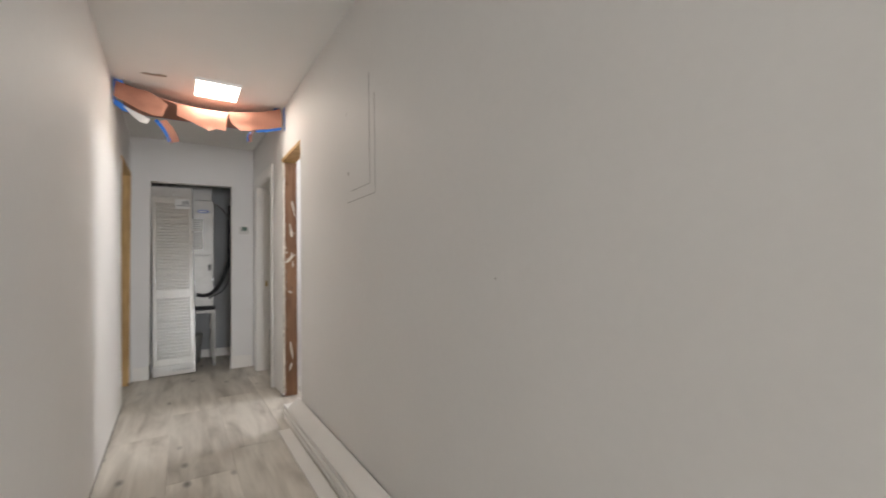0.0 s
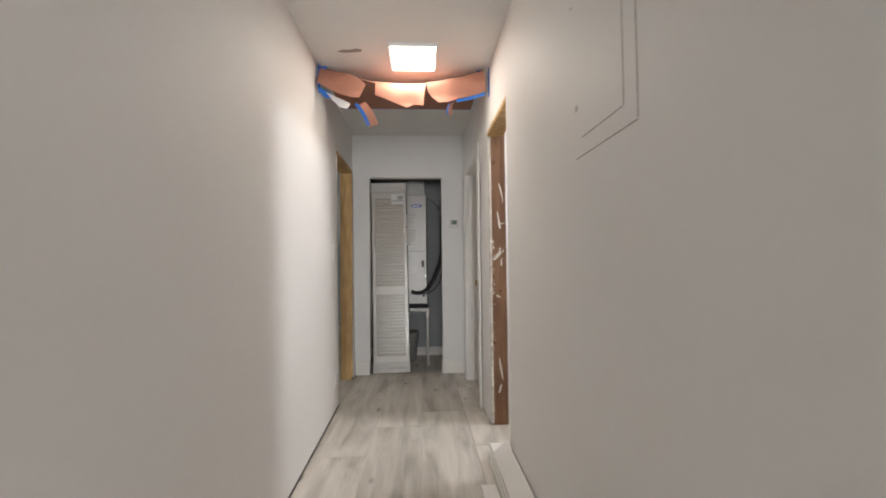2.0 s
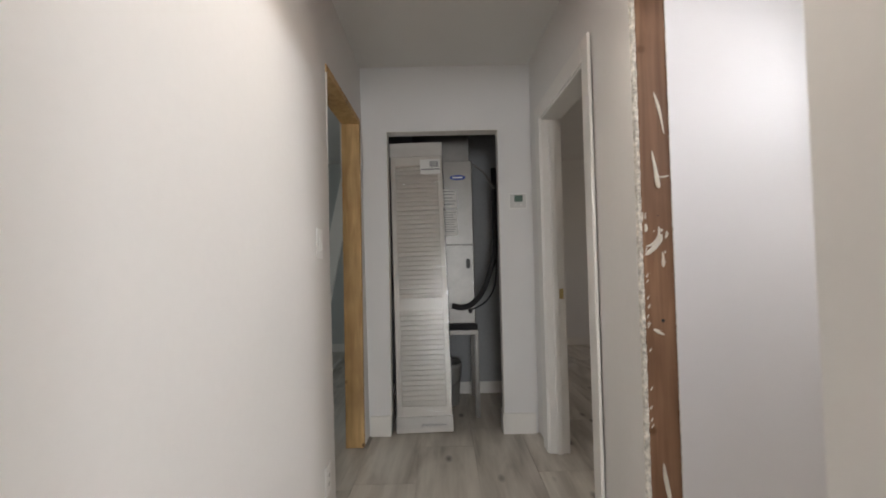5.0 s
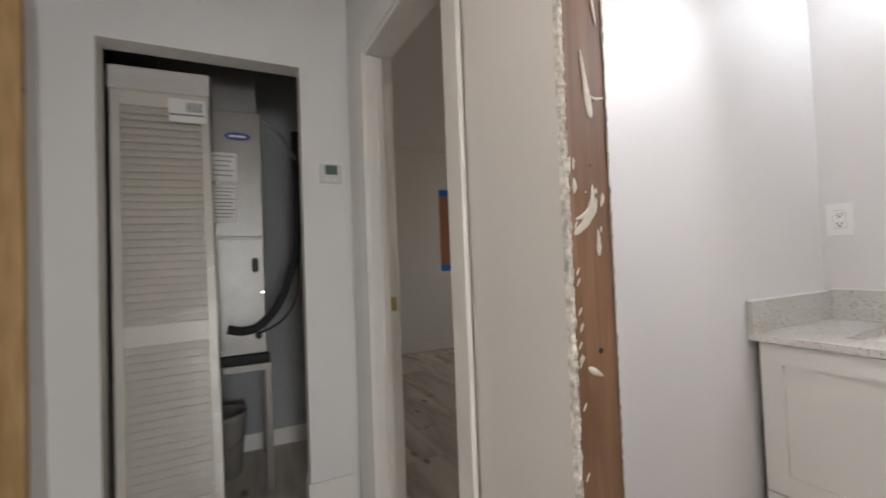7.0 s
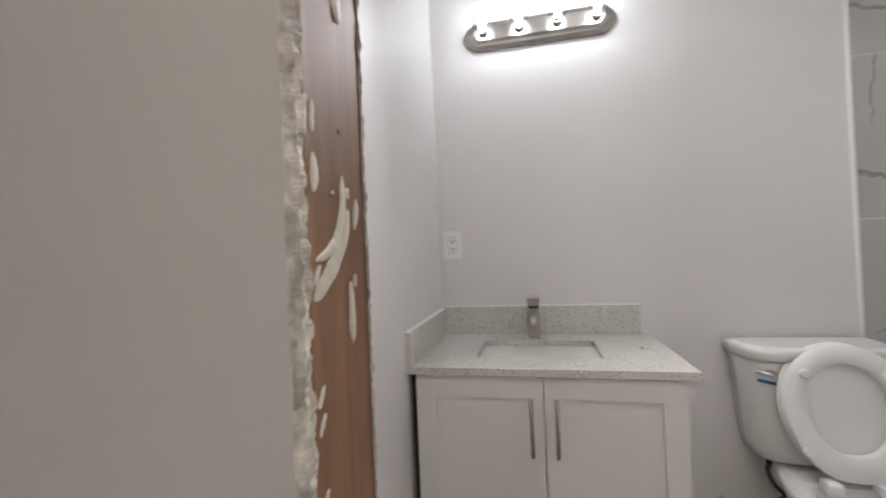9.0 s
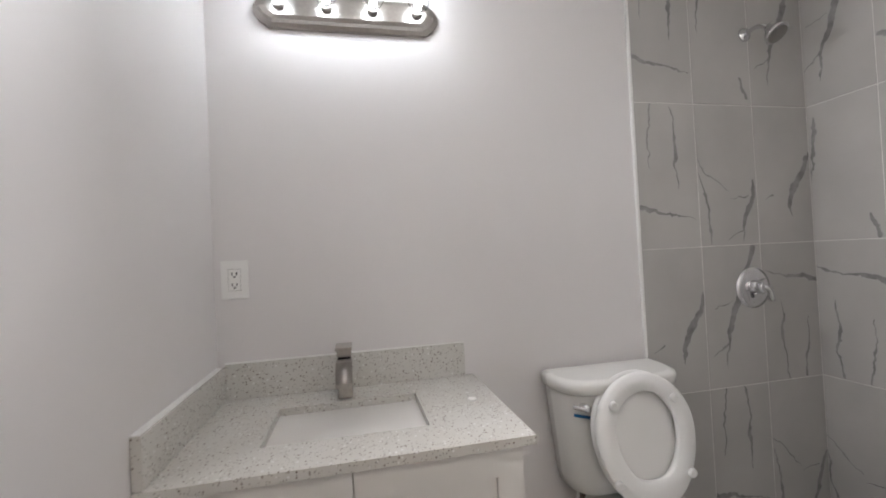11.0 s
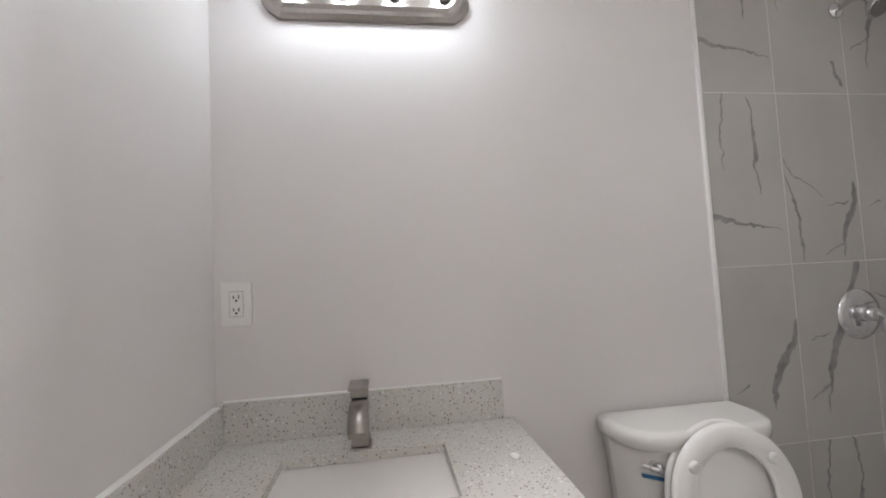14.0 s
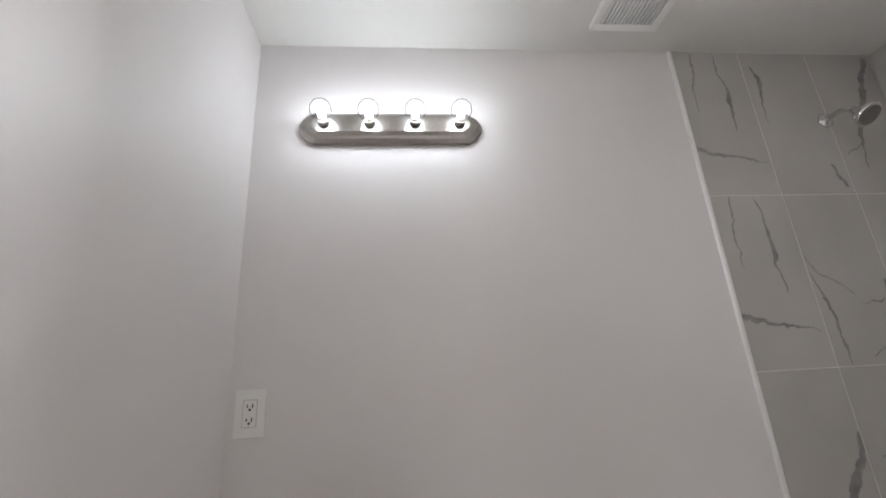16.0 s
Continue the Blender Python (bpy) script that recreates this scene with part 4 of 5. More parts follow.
part("plywood", boxes((0.496, 0.986, 7.7, 8.16, 0.62, 0.644)), PINE, st, "plywood shelf")
for x in (0.46, 0.99):
    for y in (7.665, 8.165):
        part("leg", boxes((x, x + 0.032, y, y + 0.032, 0, 0.61), bevel=0.002), STEEL, st)

pail = thing("bucket", (0.77, 8.0, 0), "grey plastic bucket under the stand", "bucket")


def circle(cx, cy, z, rx, ry=None, n=28, power=2.0, a0=0.0):
    ry = ry or rx
    out = []
    for k in range(n):
        a = a0 + 2 * math.pi * k / n
        c, s = math.cos(a), math.sin(a)
        out.append((cx + rx * math.copysign(abs(c) ** (2 / power), c), cy + ry * math.copysign(abs(s) ** (2 / power), s), z))
    return out


bm = bmesh.new()
loft(bm, [circle(0.77, 8.0, z, r) for z, r in ((0.001, 0.105), (0.29, 0.125), (0.3, 0.132), (0.33, 0.134), (0.335, 0.128), (0.33, 0.122), (0.03, 0.1))])
part("body", bm, BUCKETM, pail)
part("handle", tube(bmesh.new(), curve_points([(0.64, 7.98, 0.3), (0.66, 7.88, 0.22), (0.77, 7.85, 0.16), (0.88, 7.88, 0.22), (0.9, 7.98, 0.3)], 6), 0.003, 6), STEEL, pail)
bd = new("trim_board", mesh_of("trim_board", boxes((0.405, 0.43, 7.6, 7.64, 0.001, 0.9), bevel=0.002), TRIM))
tagged(bd, "short white board standing in the closet corner", "trim board")

# ---- across the hall and bedroom ----
lb = boxes((-0.12, 0.0, 0, 0.032, 0, 2.05), bevel=0.003)
lb.transform(Matrix.Translation((-0.34, 7.965, 0.026)) @ Matrix.Rotation(radians(12.3), 4, "Y"))
tagged(new("leaning_board", mesh_of("leaning_board", lb, TRIM)), "wide white board leaning against the side wall", "board")
tb = boxes((-0.5, -0.46, 8.3, 9.6, 0.0, 0.018), bevel=0.002)
tagged(new("trim_board", mesh_of("trim_board", tb, TRIM)), "white trim board lying on the floor", "trim board")

win = thing("window_1", (3.78, 10.2, 1.5), "bedroom window masked with brown paper and blue tape", "window", kind="structure")
part("window_frame", boxes((3.205, 3.24, 10.23, 10.28, 0.985, 2.035), (4.26, 4.295, 10.23, 10.28, 0.985, 2.035), (3.24, 4.26, 10.23, 10.28, 0.985, 1.02), (3.24, 4.26, 10.23, 10.28, 2.0, 2.035), bevel=0.003), PLASTIC, win)
part("paper", boxes((3.205, 4.29, 10.222, 10.226, 0.99, 2.03)), PAPER, win, "red brown masking paper")
part("tape", boxes((3.205, 4.295, 10.215, 10.221, 1.95, 2.035)), BLUETAPE, win, "blue painter tape")
part("tape", boxes((3.205, 4.295, 10.215, 10.221, 0.985, 1.06)), BLUETAPE, win, "blue painter tape")
part("window_sill", boxes((3.18, 4.32, 10.18, 10.199, 0.93, 0.978), bevel=0.003), TRIM, win)

# glazed opening of the room where the walk starts, and two unseen side windows added for light
for nm, rows, lab in (
    ("window_2", ((0.15, 0.21, -3.48, -3.42, 0, 2.2), (2.79, 2.85, -3.48, -3.42, 0, 2.2), (1.47, 1.53, -3.48, -3.42, 0, 2.2), (0.21, 1.47, -3.48, -3.42, 0.0, 0.07), (1.53, 2.79, -3.48, -3.42, 0, 0.07), (0.21, 1.47, -3.48, -3.42, 2.13, 2.2), (1.53, 2.79, -3.48, -3.42, 2.13, 2.2)), "white framed glazed patio door"),
    ("window_unseen_left", ((-3.02, -2.98, 6.1, 6.15, 0.9, 2.0), (-3.02, -2.98, 7.25, 7.3, 0.9, 2.0), (-3.02, -2.98, 6.15, 7.25, 0.9, 0.95), (-3.02, -2.98, 6.15, 7.25, 1.95, 2.0)), "white framed window"),
    ("window_unseen_bedroom", ((4.98, 5.02, 8.1, 8.15, 0.9, 2.0), (4.98, 5.02, 9.25, 9.3, 0.9, 2.0), (4.98, 5.02, 8.15, 9.25, 0.9, 0.95), (4.98, 5.02, 8.15, 9.25, 1.95, 2.0)), "white framed window")):
    structure(nm, boxes(*rows), PLASTIC, lab, "window")

# ---- bathroom things ----
ct = thing("countertop", (2.75, 5.79, 0.8), "speckled pale quartz vanity top with splash boards", "vanity top")
CX0, CY0, CY1, CZ0, CZ1 = 2.472, 5.362, 6.22, 0.811, 0.834
SX0, SX1, SY0, SY1 = 2.612, 2.882, 5.596, 6.012
part("top", boxes((CX0, SX0, CY0, CY1, CZ0, CZ1), (SX1, XB, CY0, CY1, CZ0, CZ1), (SX0, SX1, CY0, SY0, CZ0, CZ1), (SX0, SX1, SY1, CY1, CZ0, CZ1)), QUARTZ, ct)
part("backsplash", boxes((XB - 0.009, XB - 0.0005, 5.392, CY1 - 0.021, CZ1 + 0.0005, 0.952), bevel=0.0015), QUARTZ, ct)
part("backsplash", boxes((CX0 + 0.003, XB - 0.0005, CY1 - 0.02, CY1 + 0.001, CZ1 + 0.0005, 0.943), bevel=0.0015), QUARTZ, ct)
part("caulk", boxes((XB - 0.008, XB - 0.0003, 5.393, CY1 - 0.021, 0.952, 0.957), (CX0 + 0.004, XB - 0.02, CY1 - 0.016, CY1 + 0.0015, 0.943, 0.947), bevel=0.001), PLASTIC, ct, "white caulk bead")
sk = thing("sink_basin", (2.75, 5.8, 0.8), "white rectangular undermount ceramic basin", "sink")
bm = bmesh.new()
cxs, cys = (SX0 + SX1) / 2, (SY0 + SY1) / 2
hx, hy = (SX1 - SX0) / 2 + 0.004, (SY1 - SY0) / 2 + 0.004
loft(bm, [circle(cxs, cys, z, hx * f, hy * g, 40, p) for z, f, g, p in ((0.8105, 1.0, 1.0, 14), (0.795, 0.99, 0.99, 12), (0.755, 0.9, 0.92, 8), (0.71, 0.72, 0.78, 6), (0.688, 0.52, 0.58, 4), (0.6685, 0.2, 0.2, 2.5))], cap0=False, cap1=True)
part("bowl", bm, CERAMIC, sk)
part("drain", loft(bmesh.new(), [circle(cxs, cys, z, r) for z, r in ((0.6685, 0.024), (0.672, 0.023), (0.671, 0.016))]), CHROME, sk)

fc = thing("faucet", (2.93, 5.816, 0.826), "brushed nickel single-lever waterfall faucet", "faucet")
part("base", boxes((2.898, 2.962, 5.786, 5.846, 0.8265, 0.832), bevel=0.0015), NICKEL, fc)
part("body", boxes((2.905, 2.955, 5.793, 5.839, 0.832, 0.955), bevel=0.004), NICKEL, fc)
bm = bmesh.new()
prof = [(2.906, 0.952, 0.918), (2.88, 0.951, 0.914), (2.85, 0.942, 0.907), (2.825, 0.925, 0.897), (2.808, 0.905, 0.892)]
loft(bm, [[(x, 5.793, zb), (x, 5.839, zb), (x, 5.841, zt), (x, 5.791, zt)] for x, zt, zb in prof], smooth=True)
part("spout", bm, NICKEL, fc)
part("neck", boxes((2.908, 2.952, 5.796, 5.836, 0.9555, 0.962), bevel=0.001), SLOT, fc, "dark joint under the lever")
bm = boxes((2.905, 2.953, 5.793, 5.839, 0.962, 0.99), bevel=0.003)
part("lever_body", bm, NICKEL, fc)
bm = boxes((2.868, 2.955, 5.79, 5.842, 0.9905, 1.0), bevel=0.003)
part("lever", bm, NICKEL, fc)

for o in fc.children:
    o.location.z += 0.003

vc = thing("vanity_cabinet", (2.76, 5.8, 0), "white shaker vanity cabinet with two doors and a drawer", "vanity")
VX, VY0, VY1 = 2.508, 5.392, 6.195
part("body", boxes((VX, XB - 0.002, VY0, VY1, 0.09, 0.81)), CAB, vc)
part("toe_kick", boxes((VX + 0.06, XB - 0.01, VY0 + 0.005, VY1 - 0.005, 0.0, 0.09)), CAB, vc)
# black strip paints the shade between cabinet and partition
part("gap_shade", boxes((VX + 0.02, VX + 0.04, VY1, YB - 0.002, 0.0, 0.8)), SLOT, vc, "black strip standing in for shade in the gap beside the cabinet")


def shaker(y0, y1, z0, z1, rail, name):
    x0 = VX - 0.02
    d = part(name, frame_bm(x0, VX - 0.001, y0, y1, z0, z1, rail), CAB, vc)
    part("panel", boxes((x0 + 0.009, VX - 0.0015, y0 + rail, y1 - rail, z0 + rail, z1 - rail)), CAB, d)
    return d


MID = 5.794
for y0, y1, hy in ((MID + 0.002, VY1 - 0.001, 5.831), (VY0 + 0.001, MID - 0.002, 5.757)):
    d = shaker(y0, y1, 0.312, 0.805, 0.066, "door")
    part("handle", tube(bmesh.new(), [(2.458, hy, 0.575), (2.458, hy, 0.748)], 0.0058, 12), NICKEL, d, "brushed nickel bar handle")
    part("handle_post", tube(bmesh.new(), [(2.458, hy, 0.6), (2.487, hy, 0.6)], 0.004, 8), NICKEL, d)
    part("handle_post", tube(bmesh.new(), [(2.458, hy, 0.722), (2.487, hy, 0.722)], 0.004, 8), NICKEL, d)
shaker(VY0 + 0.001, VY1 - 0.001, 0.1, 0.307, 0.05, "drawer")

# toilet
TY = 4.862
to = thing("toilet", (2.7, TY, 0), "white two-piece toilet with raised seat", "toilet")


def d_ring(z, xf, xb, half, n=36, power=2.6):
    """A tank outline: flat at the wall, bowed in front."""
    out = []
    for k in range(n):
        a = math.pi * k / (n - 1)
        c, s = math.cos(a), math.sin(a)
        out.append((xb - (xb - xf) * abs(s) ** (2 / 3.6), TY + half * math.copysign(abs(c) ** (2 / 4.5), c), z))
    return out


bm = bmesh.new()
loft(bm, [d_ring(z, xf, 2.998, h) for z, xf, h in ((0.405, 2.87, 0.17), (0.42, 2.845, 0.188), (0.46, 2.833, 0.198), (0.762, 2.815, 0.227), (0.774, 2.817, 0.226))])
part("tank", bm, CERAMIC, to)
bm = bmesh.new()
loft(bm, [d_ring(z, xf, 3.005, h) for z, xf, h in ((0.775, 2.806, 0.233), (0.78, 2.80, 0.238), (0.808, 2.798, 0.241), (0.82, 2.804, 0.236), (0.824, 2.825, 0.22))])
part("tank_lid", bm, CERAMIC, to)
part("flush_lever", tube(bmesh.new(), curve_points([(2.812, TY + 0.168, 0.737), (2.802, TY + 0.172, 0.738), (2.806, TY + 0.192, 0.742), (2.822, TY + 0.212, 0.746)], 6), 0.0075, 10), CHROME, to, "chrome flush lever")
part("lever_rose", tube(bmesh.new(), [(2.84, TY + 0.168, 0.737), (2.812, TY + 0.168, 0.737), (2.8, TY + 0.168, 0.737)], 0.013, 14, radii=[0.014, 0.014, 0.009]), CHROME, to)
bm = bmesh.new()
plate(bm, [(TY + 0.198, 0.712), (TY + 0.14, 0.704), (TY + 0.14, 0.693), (TY + 0.198, 0.701)], 0.001, lambda u, v, w: (2.8185 - w + 2.4 * max(0, u - TY - 0.135) ** 1.6, u, v))
part("sticker", bm, mat("blue sticker", (0.02, 0.14, 0.32), 0.4), to, "small blue sticker")


def egg(z, x_back, x_front, half, n=40):
    """A bowl outline, rounder in front."""
    out = []
    cx = x_back - (x_back - x_front) * 0.42
    for k in range(n):
        a = 2 * math.pi * k / n
        c, s = math.cos(a), math.sin(a)
        r = (x_back - cx) if c > 0 else (cx - x_front)
        out.append((cx + r * math.copysign(abs(c) ** (0.75 if c > 0 else 1.0), c), TY + half * math.copysign(abs(s) ** 0.9, s), z))
    return out


bm = bmesh.new()
loft(bm, [egg(z, xb, xf, h) for z, xb, xf, h in ((0.001, 2.9, 2.38, 0.115), (0.05, 2.89, 2.4, 0.105), (0.16, 2.88, 2.38, 0.11), (0.28, 2.9, 2.31, 0.15), (0.36, 2.92, 2.27, 0.178), (0.385, 2.93, 2.262, 0.184), (0.4, 2.928, 2.268, 0.182),
                                             (0.402, 2.82, 2.3, 0.145), (0.395, 2.77, 2.32, 0.13), (0.34, 2.75, 2.34, 0.118), (0.25, 2.7, 2.4, 0.08), (0.22, 2.64, 2.46, 0.04))])
part("bowl", bm, CERAMIC, to)
bm = boxes((2.74, 2.985, TY - 0.14, TY + 0.14, 0.33, 0.404), bevel=0.02)
part("tank_shelf", bm, CERAMIC, to)


def seat_ring(scale_out, inner, thick, name, material, x_shift):
    """A ring or lid stood up against the tank, in y and z, leaning back slightly."""
    bm = bmesh.new()
    n = 48

    def outline(hy, zlo, zhi):
        pts = []
        zc = zlo + (zhi - zlo) * 0.56
        for k in range(n):
            a = 2 * math.pi * k / n
            c, s = math.cos(a), math.sin(a)
            r = (zhi - zc) if s > 0 else (zc - zlo)
            e = 1.0 if s > 0 else 0.72
            pts.append((TY + hy * math.copysign(abs(c) ** e, c) * (1 if s > 0 else 1 - 0.12 * s * s), zc + r * s))
        return pts

    def put(p, d):
        return (2.724 + x_shift + (p[1] - 0.42) * 0.17 - d, p[0] - 0.012, p[1])
    outer = outline(0.182 * scale_out, 0.43, 0.845)
    rings = [[put(p, 0) for p in outer], [put(((p[0] - TY) * 1.01 + TY, p[1]), thick * 0.5) for p in outer], [put(((p[0] - TY) * 0.96 + TY, 0.64 + (p[1] - 0.64) * 0.97), thick) for p in outer]]
    if inner:
        hole = outline(0.114, 0.51, 0.785)
        rings += [[put(((p[0] - TY) * 1.06 + TY, 0.65 + (p[1] - 0.65) * 1.04), thick) for p in hole], [put(p, thick * 0.6) for p in hole], [put(p, 0) for p in hole]]
        loft(bm, rings + [rings[0]], False, False)
    else:
        loft(bm, rings)
    return part(name, bm, material, to)


seat_ring(0.99, False, 0.014, "seat_lid", PLASTIC, 0.03)
sr = seat_ring(1.0, True, 0.018, "seat", PLASTIC, 0.0)
for dy, z in ((0.115, 0.755), (-0.115, 0.755), (0.135, 0.52), (-0.135, 0.52)):
    x = 2.724 + (z - 0.42) * 0.17 - 0.018
    part("bumper", tube(bmesh.new(), [(x, TY + dy - 0.012, z), (x - 0.008, TY + dy - 0.012, z), (x - 0.011, TY + dy - 0.012, z)], 0.015, 14, radii=[0.016, 0.015, 0.01]), PLASTIC, sr, "white rubber bumper")
for dy in (0.07, -0.07):
    part("hinge", boxes((2.685, 2.735, TY + dy - 0.022, TY + dy + 0.022, 0.404, 0.436), bevel=0.006), PLASTIC, to, "white seat hinge")
sv = thing("supply_valve", (2.99, 5.1, 0.2), "chrome stop valve with braided supply hose", "valve")
part("hose", tube(bmesh.new(), curve_points([(2.92, 5.0, 0.4), (2.92, 5.01, 0.36), (2.9, 5.0, 0.32), (2.9, 4.97, 0.28), (2.93, 5.0, 0.24), (2.95, 5.07, 0.22), (2.965, 5.12, 0.2)], 8), 0.0075, 8), HOSE, sv, "brown braided hose")
part("nut", tube(bmesh.new(), [(2.92, 5.0, 0.404), (2.92, 5.0, 0.375)], 0.014, 6), HOSE, sv)
part("body", tube(bmesh.new(), [(XB - 0.002, 5.125, 0.19), (2.95, 5.125, 0.19)], 0.012, 12), CHROME, sv)
part("knob", tube(bmesh.new(), [(2.952, 5.125, 0.19), (2.93, 5.125, 0.19)], 0.018, 12), CHROME, sv)

# vanity light
vl = thing("vanity_light", (3.0, 5.75, 2.13), "brushed nickel bar light with four clear lit bulbs", "wall light")
bm = bmesh.new()


def long_oct(x, y0, y1, z0, z1, cut):
    return [(x, y0 + cut, z0), (x, y1 - cut, z0), (x, y1 - cut * 0.35, z0 + cut * 0.45), (x, y1, z0 + cut), (x, y1, z1 - cut), (x, y1 - cut * 0.35, z1 - cut * 0.45), (x, y1 - cut, z1), (x, y0 + cut, z1), (x, y0 + cut * 0.35, z1 - cut * 0.45), (x, y0, z1 - cut), (x, y0, z0 + cut), (x, y0 + cut * 0.35, z0 + cut * 0.45)]


loft(bm, [long_oct(3.024, 5.433, 6.066, 2.076, 2.194, 0.048), long_oct(3.008, 5.433, 6.066, 2.076, 2.194, 0.048), long_oct(3.0, 5.45, 6.05, 2.088, 2.18, 0.043), long_oct(2.985, 5.455, 6.045, 2.093, 2.176, 0.041), long_oct(2.978, 5.475, 6.025, 2.104, 2.164, 0.03)], smooth=False)
part("backplate", bm, NICKEL, vl)
for by in BULBS:
    part("socket", tube(bmesh.new(), [(2.979, by, 2.135), (2.96, by, 2.14)], 0.019, 16), NICKEL, vl)
    bulb = part("bulb", loft(bmesh.new(), [[(2.925 + 0.036 * math.cos(t), by + 0.036 * math.sin(t) * math.cos(a), 2.152 + 0.036 * math.sin(t) * math.sin(a)) for a in (2 * math.pi * k / 20 for k in range(20))] for t in (0.45, 0.7, 1.0, 1.3, 1.6, 1.9, 2.2, 2.5, 2.8, 3.05)], True, True), GLASS, vl, "clear glass globe bulb")
    part("bulb_neck", tube(bmesh.new(), [(2.962, by, 2.141), (2.953, by, 2.145)], 0.0135, 14), PLASTIC, bulb)
    bm = bmesh.new()
    for k in range(4):
        a = math.pi / 4 + k * math.pi / 2
        dy, dz = 0.0105 * math.cos(a), 0.0105 * math.sin(a)
        tube(bm, [(2.947, by + dy * 0.6, 2.147 + dz * 0.6), (2.905, by + dy, 2.156 + dz)], 0.0058, 8)
    part("filament", bm, FIL_GLOW, bulb, "glowing filament")

vent = thing("ceiling_vent", (2.83, 4.89, 2.48), "white louvred exhaust grille on the ceiling", "ceiling vent")
VX0, VX1, VY0v, VY1v, VZ = 2.64, 2.905, 4.765, 5.02, 2.482
part("frame", boxes((VX0, VX0 + 0.03, VY0v, VY1v, VZ, 2.4995), (VX1 - 0.03, VX1, VY0v, VY1v, VZ, 2.4995), (VX0 + 0.03, VX1 - 0.03, VY0v, VY0v + 0.03, VZ, 2.4995), (VX0 + 0.03, VX1 - 0.03, VY1v - 0.03, VY1v, VZ, 2.4995), bevel=0.002), PLASTIC, vent)
part("backing", boxes((VX0 + 0.03, VX1 - 0.03, VY0v + 0.03, VY1v - 0.03, 2.496, 2.499)), SLOT, vent, "dark opening behind the slats")
for k in range(14):
    y = VY0v + 0.036 + k * (VY1v - VY0v - 0.07) / 13.4
    part("slat", boxes((VX0 + 0.031, VX1 - 0.031, y, y + 0.006, VZ + 0.001, 2.4955)), PLASTIC, vent)

# shower fittings
sh = thing("wall_shower", (XB, 4.065, 2.17), "chrome shower head on a bent arm", "shower head")
part("flange", tube(bmesh.new(), [(XB - 0.009, 4.065, 2.17), (XB - 0.02, 4.065, 2.17), (XB - 0.027, 4.065, 2.17)], 0.03, 24, radii=[0.031, 0.028, 0.014]), CHROME, sh)
part("arm", tube(bmesh.new(), curve_points([(XB - 0.02, 4.065, 2.17), (XB - 0.06, 4.063, 2.176), (XB - 0.09, 4.06, 2.168), (XB - 0.112, 4.058, 2.15)], 6), 0.0095, 12), CHROME, sh)
HEAD_AXIS = Vector((-0.62, -0.1, -0.78)).normalized()
HEAD_TOP = Vector((XB - 0.108, 4.058, 2.153))
part("head", tube(bmesh.new(), [HEAD_TOP + HEAD_AXIS * d for d in (0.0, 0.014, 0.03, 0.048, 0.058, 0.062)], 0.03, 28, radii=[0.013, 0.017, 0.03, 0.043, 0.046, 0.042]), CHROME, sh)
part("nozzle_plate", tube(bmesh.new(), [HEAD_TOP + HEAD_AXIS * d for d in (0.0615, 0.066)], 0.036, 24), STEEL, sh, "grey nozzle plate")
va = thing("shower_valve", (XB, 4.1, 1.071), "round chrome shower valve with lever", "shower valve")
part("escutcheon", tube(bmesh.new(), [(XB - 0.009, 4.1, 1.071), (XB - 0.016, 4.1, 1.071), (XB - 0.022, 4.1, 1.071), (XB - 0.024, 4.1, 1.071)], 0.085, 36, radii=[0.089, 0.087, 0.066, 0.03]), CHROME, va)
part("hub", tube(bmesh.new(), [(XB - 0.022, 4.1, 1.075), (XB - 0.06, 4.1, 1.075), (XB - 0.07, 4.1, 1.075)], 0.027, 20, radii=[0.03, 0.026, 0.02]), CHROME, va)
part("lever", tube(bmesh.new(), curve_points([(XB - 0.055, 4.102, 1.08), (XB - 0.066, 4.09, 1.074), (XB - 0.07, 4.076, 1.058), (XB - 0.068, 4.068, 1.018)], 6), 0.012, 12), CHROME, va)

# a spare door leaning inside the bathroom beside its opening
sd = thing("leaning_door", (1.8, 4.9, 0), "white flat door slab leaning on the wall with a nickel hinge", "door")
SDM = Matrix.Translation((2.03, 0, 0.01)) @ Euler((0, radians(-12.5), 0)).to_matrix().to_4x4()
bm = boxes((-0.035, 0.0, 4.52, 5.27, 0.0, 2.0), bevel=0.002)
bm.transform(SDM)
part("slab", bm, TRIM, sd)
for z in (0.22, 1.13, 1.78):
    bm = boxes((-0.03, -0.002, 5.2705, 5.273, z, z + 0.09))
    tube(bm, [(0.004, 5.277, z), (0.004, 5.277, z + 0.09)], 0.007, 12)
    bm.transform(SDM)
    part("hinge", bm, NICKEL, sd, "satin nickel hinge")

# a scrap of putty on the quartz
bm = bmesh.new()
loft(bm, [circle(2.76, 5.44, z, r, r * 0.7, 12) for z, r in ((0.8345, 0.019), (0.8365, 0.017), (0.837, 0.006))])
tagged(new("putty_scrap", mesh_of("putty_scrap", bm, LABEL)), "small white putty scrap on the quartz", "scrap")

# ---- pieces: shower tiles, shower floor, planks ----
TW, G = 0.2975, 0.0025
tile_wall = structure("wall_tiles_shower", boxes((XB - 0.0108, XB - 0.0005, YT + 0.0125, 4.632, 0.05, 2.498)), GROUT, "grey veined porcelain tiles behind the shower", "tile wall")
tile_wall2 = structure("wall_tiles_end", boxes((1.536, XB - 0.0125, YT + 0.0005, YT + 0.0108, 0.05, 2.498)), GROUT, "grey veined porcelain tiles on the end wall", "tile wall")
structure("trim", boxes((XB - 0.0135, XB - 0.0005, 4.633, 4.642, 0.05, 2.498), bevel=0.001), PLASTIC, "white edge strip beside the tiles", "trim")


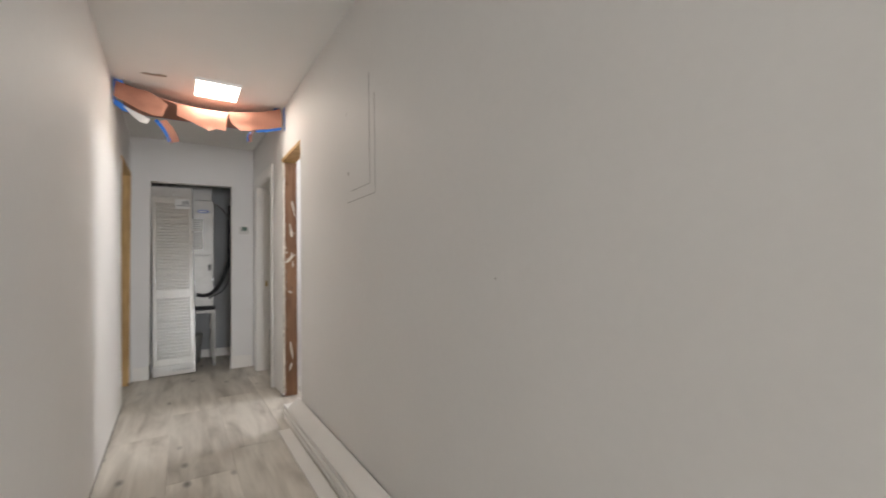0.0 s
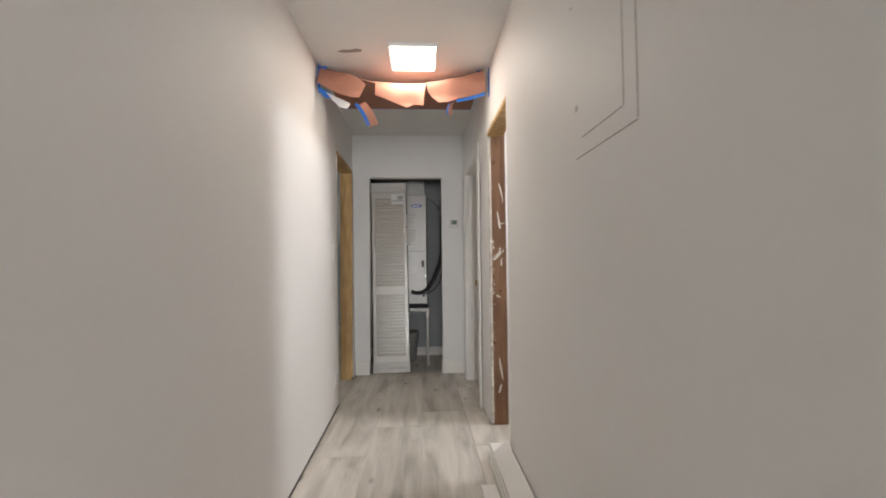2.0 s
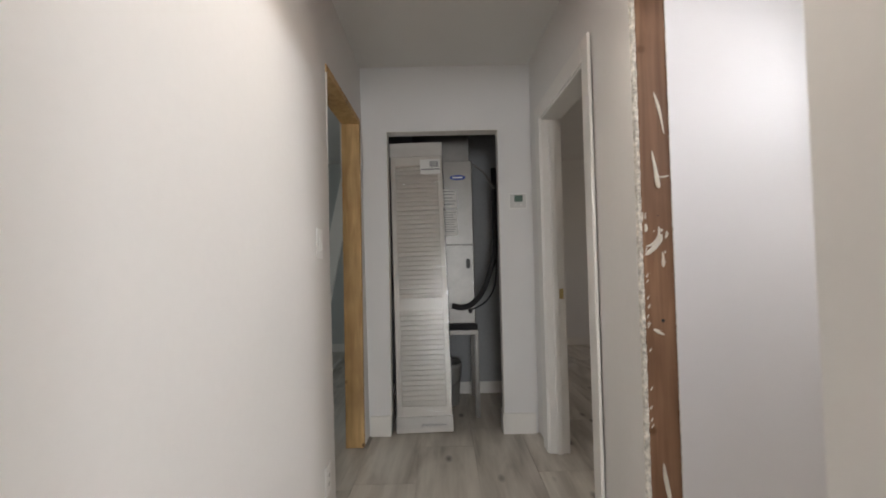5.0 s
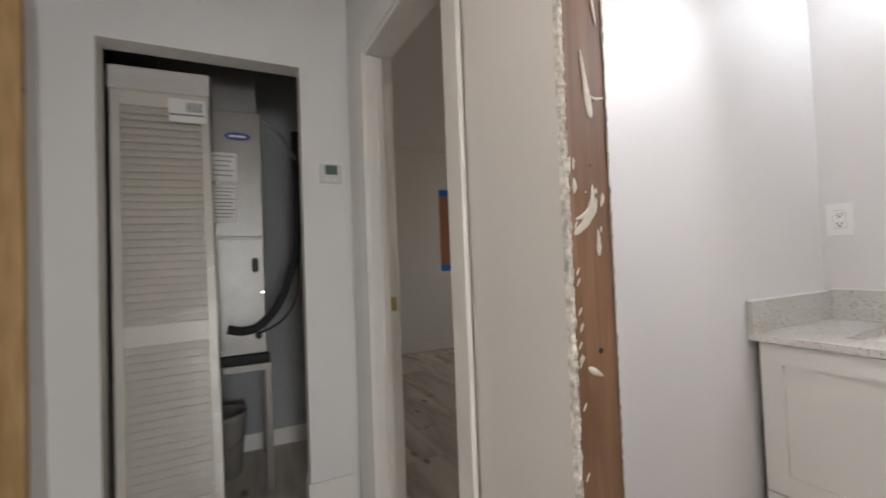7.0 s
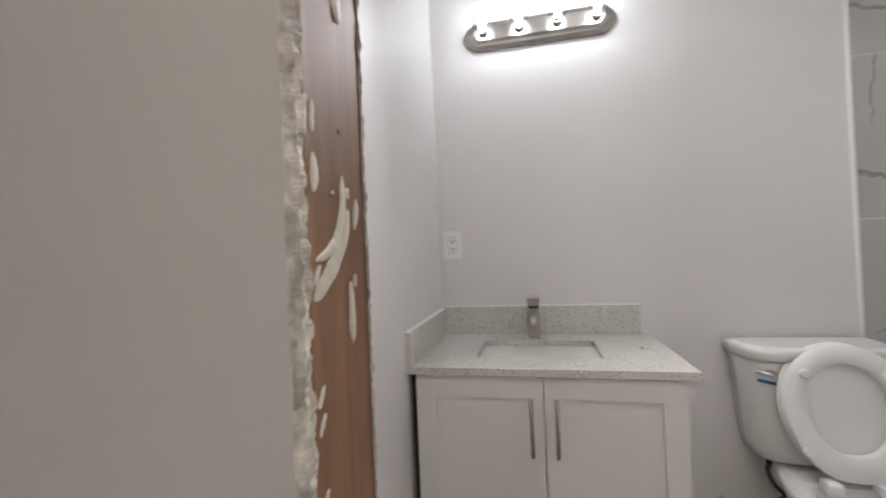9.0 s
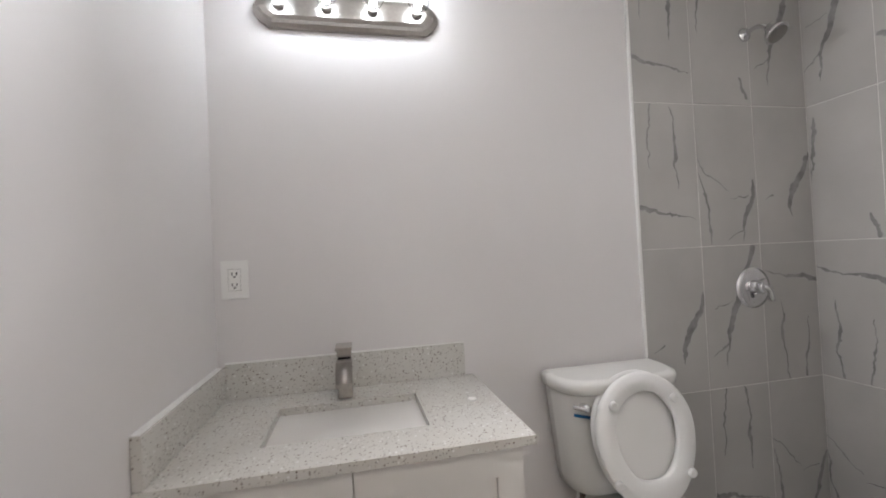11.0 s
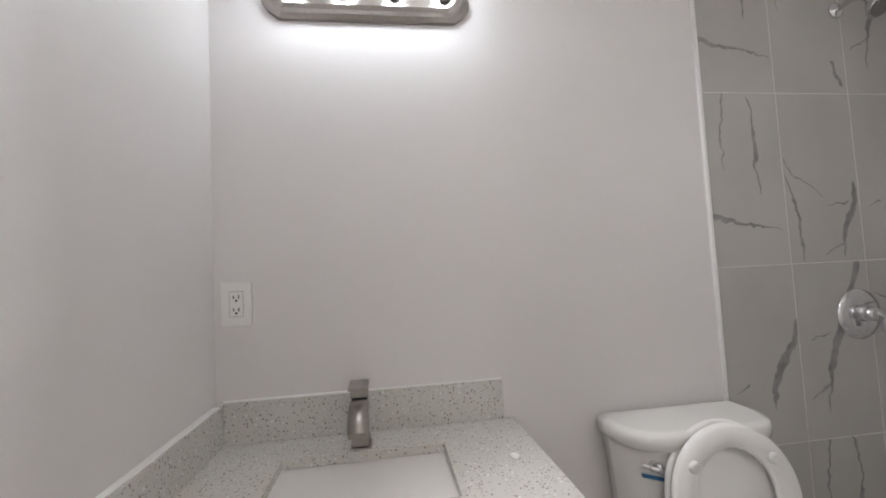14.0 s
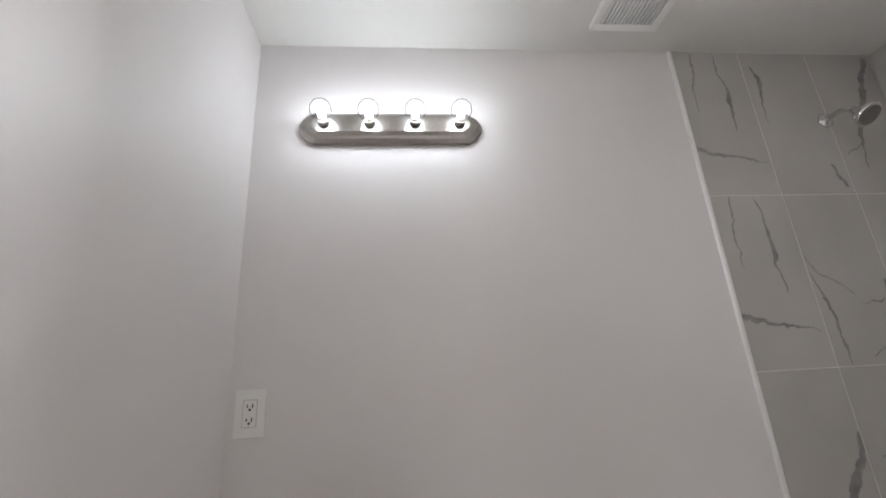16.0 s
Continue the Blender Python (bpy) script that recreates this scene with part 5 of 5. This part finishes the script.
def tile_mesh(w, h, axis, face):
    bm = bmesh.new()
    box(bm, -0.004, 0.002, -w / 2 + G / 2, w / 2 - G / 2, -h / 2 + G / 2, h / 2 - G / 2)
    es = [e for e in bm.edges if all(abs(v.co.x + 0.004) < 1e-6 for v in e.verts)]
    bmesh.ops.bevel(bm, geom=es, offset=0.0012, segments=1, affect="EDGES")
    if axis == "y":
        bm.transform(Matrix.Rotation(radians(-90), 4, "Z"))
    return mesh_of("tile", bm, MARBLES[face])


CUTS = [0.05, 0.66, 1.257, 1.86, 2.497]
COLUMNS = [4.631, 4.346, 4.047, 3.749]
FACES = [("slight veins", "fine veins", "forked vein"), ("broad vein", "diagonal vein", "fine veins turned"),
         ("fine veins", "forked vein", "broad vein"), ("fine veins", "slight veins", "diagonal vein")]
END_FACES = [("forked vein", "slight veins", "broad vein", "fine veins", "diagonal vein"), ("fine veins turned", "broad vein", "slight veins", "diagonal vein", "fine veins"),
             ("slight veins", "fine veins turned", "diagonal vein", "forked vein", "broad vein"), ("diagonal vein", "fine veins", "forked vein", "slight veins", "fine veins turned")]
meshes = {}
for r, (a, b) in enumerate(zip(CUTS, CUTS[1:])):
    for c, (y1, y0) in enumerate(zip(COLUMNS, COLUMNS[1:])):
        key = (round(b - a, 3), round(y1 - y0, 3), FACES[r][c])
        if key not in meshes:
            meshes[key] = tile_mesh(y1 - y0, b - a, "x", FACES[r][c])
        ob = new("tile", meshes[key])
        ob.parent = tile_wall
        ob.location = (XB - 0.008, (y0 + y1) / 2, (a + b) / 2)
    for c in range(5):
        key = (round(b - a, 3), "end", END_FACES[r][c])
        if key not in meshes:
            meshes[key] = tile_mesh(TW, b - a, "y", END_FACES[r][c])
        ob = new("tile", meshes[key])
        ob.parent = tile_wall2
        ob.location = (XB - 0.125 - TW * c, YT + 0.008, (a + b) / 2)

pan = structure("shower_floor", boxes((1.54, XB - 0.01, YT + 0.01, 4.55, 0.0, 0.045)), GROUT, "grey pebble mosaic shower floor", "shower floor")
structure("shower_curb", boxes((1.54, XB - 0.01, 4.55, 4.63, 0.0, 0.1), bevel=0.004), MARBLES["fine veins"], "grey stone shower curb", "curb")
pm = mesh_of("pebble", loft(bmesh.new(), [circle(0, 0, z, r, r * 0.75, 9) for z, r in ((0.0, 0.026), (0.006, 0.024), (0.009, 0.012))]), MOSAIC)
rnd = random.Random(5)
for i in range(20):
    for j in range(14):
        ob = new("pebble", pm)
        ob.parent = pan
        ob.location = (1.9 + i * 0.056 + rnd.uniform(-0.006, 0.006), YT + 0.045 + j * 0.055 + rnd.uniform(-0.006, 0.006), 0.0445)
        ob.rotation_euler = (0, 0, rnd.uniform(0, 3.1))

PLW, PLL = 0.331, 1.22
planks = bpy.data.objects["floor"]
rnd = random.Random(11)
pmesh = {}
for i in range(-5, 12):
    x0 = 0.606 + PLW * i
    off = rnd.uniform(0, PLL) if i not in (0, 1) else (1.05 if i == 0 else 0.115)
    for j in range(-1, 9):
        y0 = 0.05 + off + (j - 1) * PLL
        if y0 + PLL > 10.6 or x0 + PLW > 4.9 or (y0 < 0.4 and not (0 <= i <= 1)):
            continue
        if "p" not in pmesh:
            bm = bmesh.new()
            box(bm, 0.0008, PLW - 0.0008, 0.0008, PLL - 0.0008, -0.005, 0.0)
            es = [e for e in bm.edges if all(abs(v.co.z) < 1e-6 for v in e.verts)]
            bmesh.ops.bevel(bm, geom=es, offset=0.0012, segments=1, affect="EDGES")
            pmesh["p"] = mesh_of("plank", bm, PLANK)
        ob = new("plank", pmesh["p"])
        ob.parent = planks
        ob.location = (x0, y0, -0.0005)
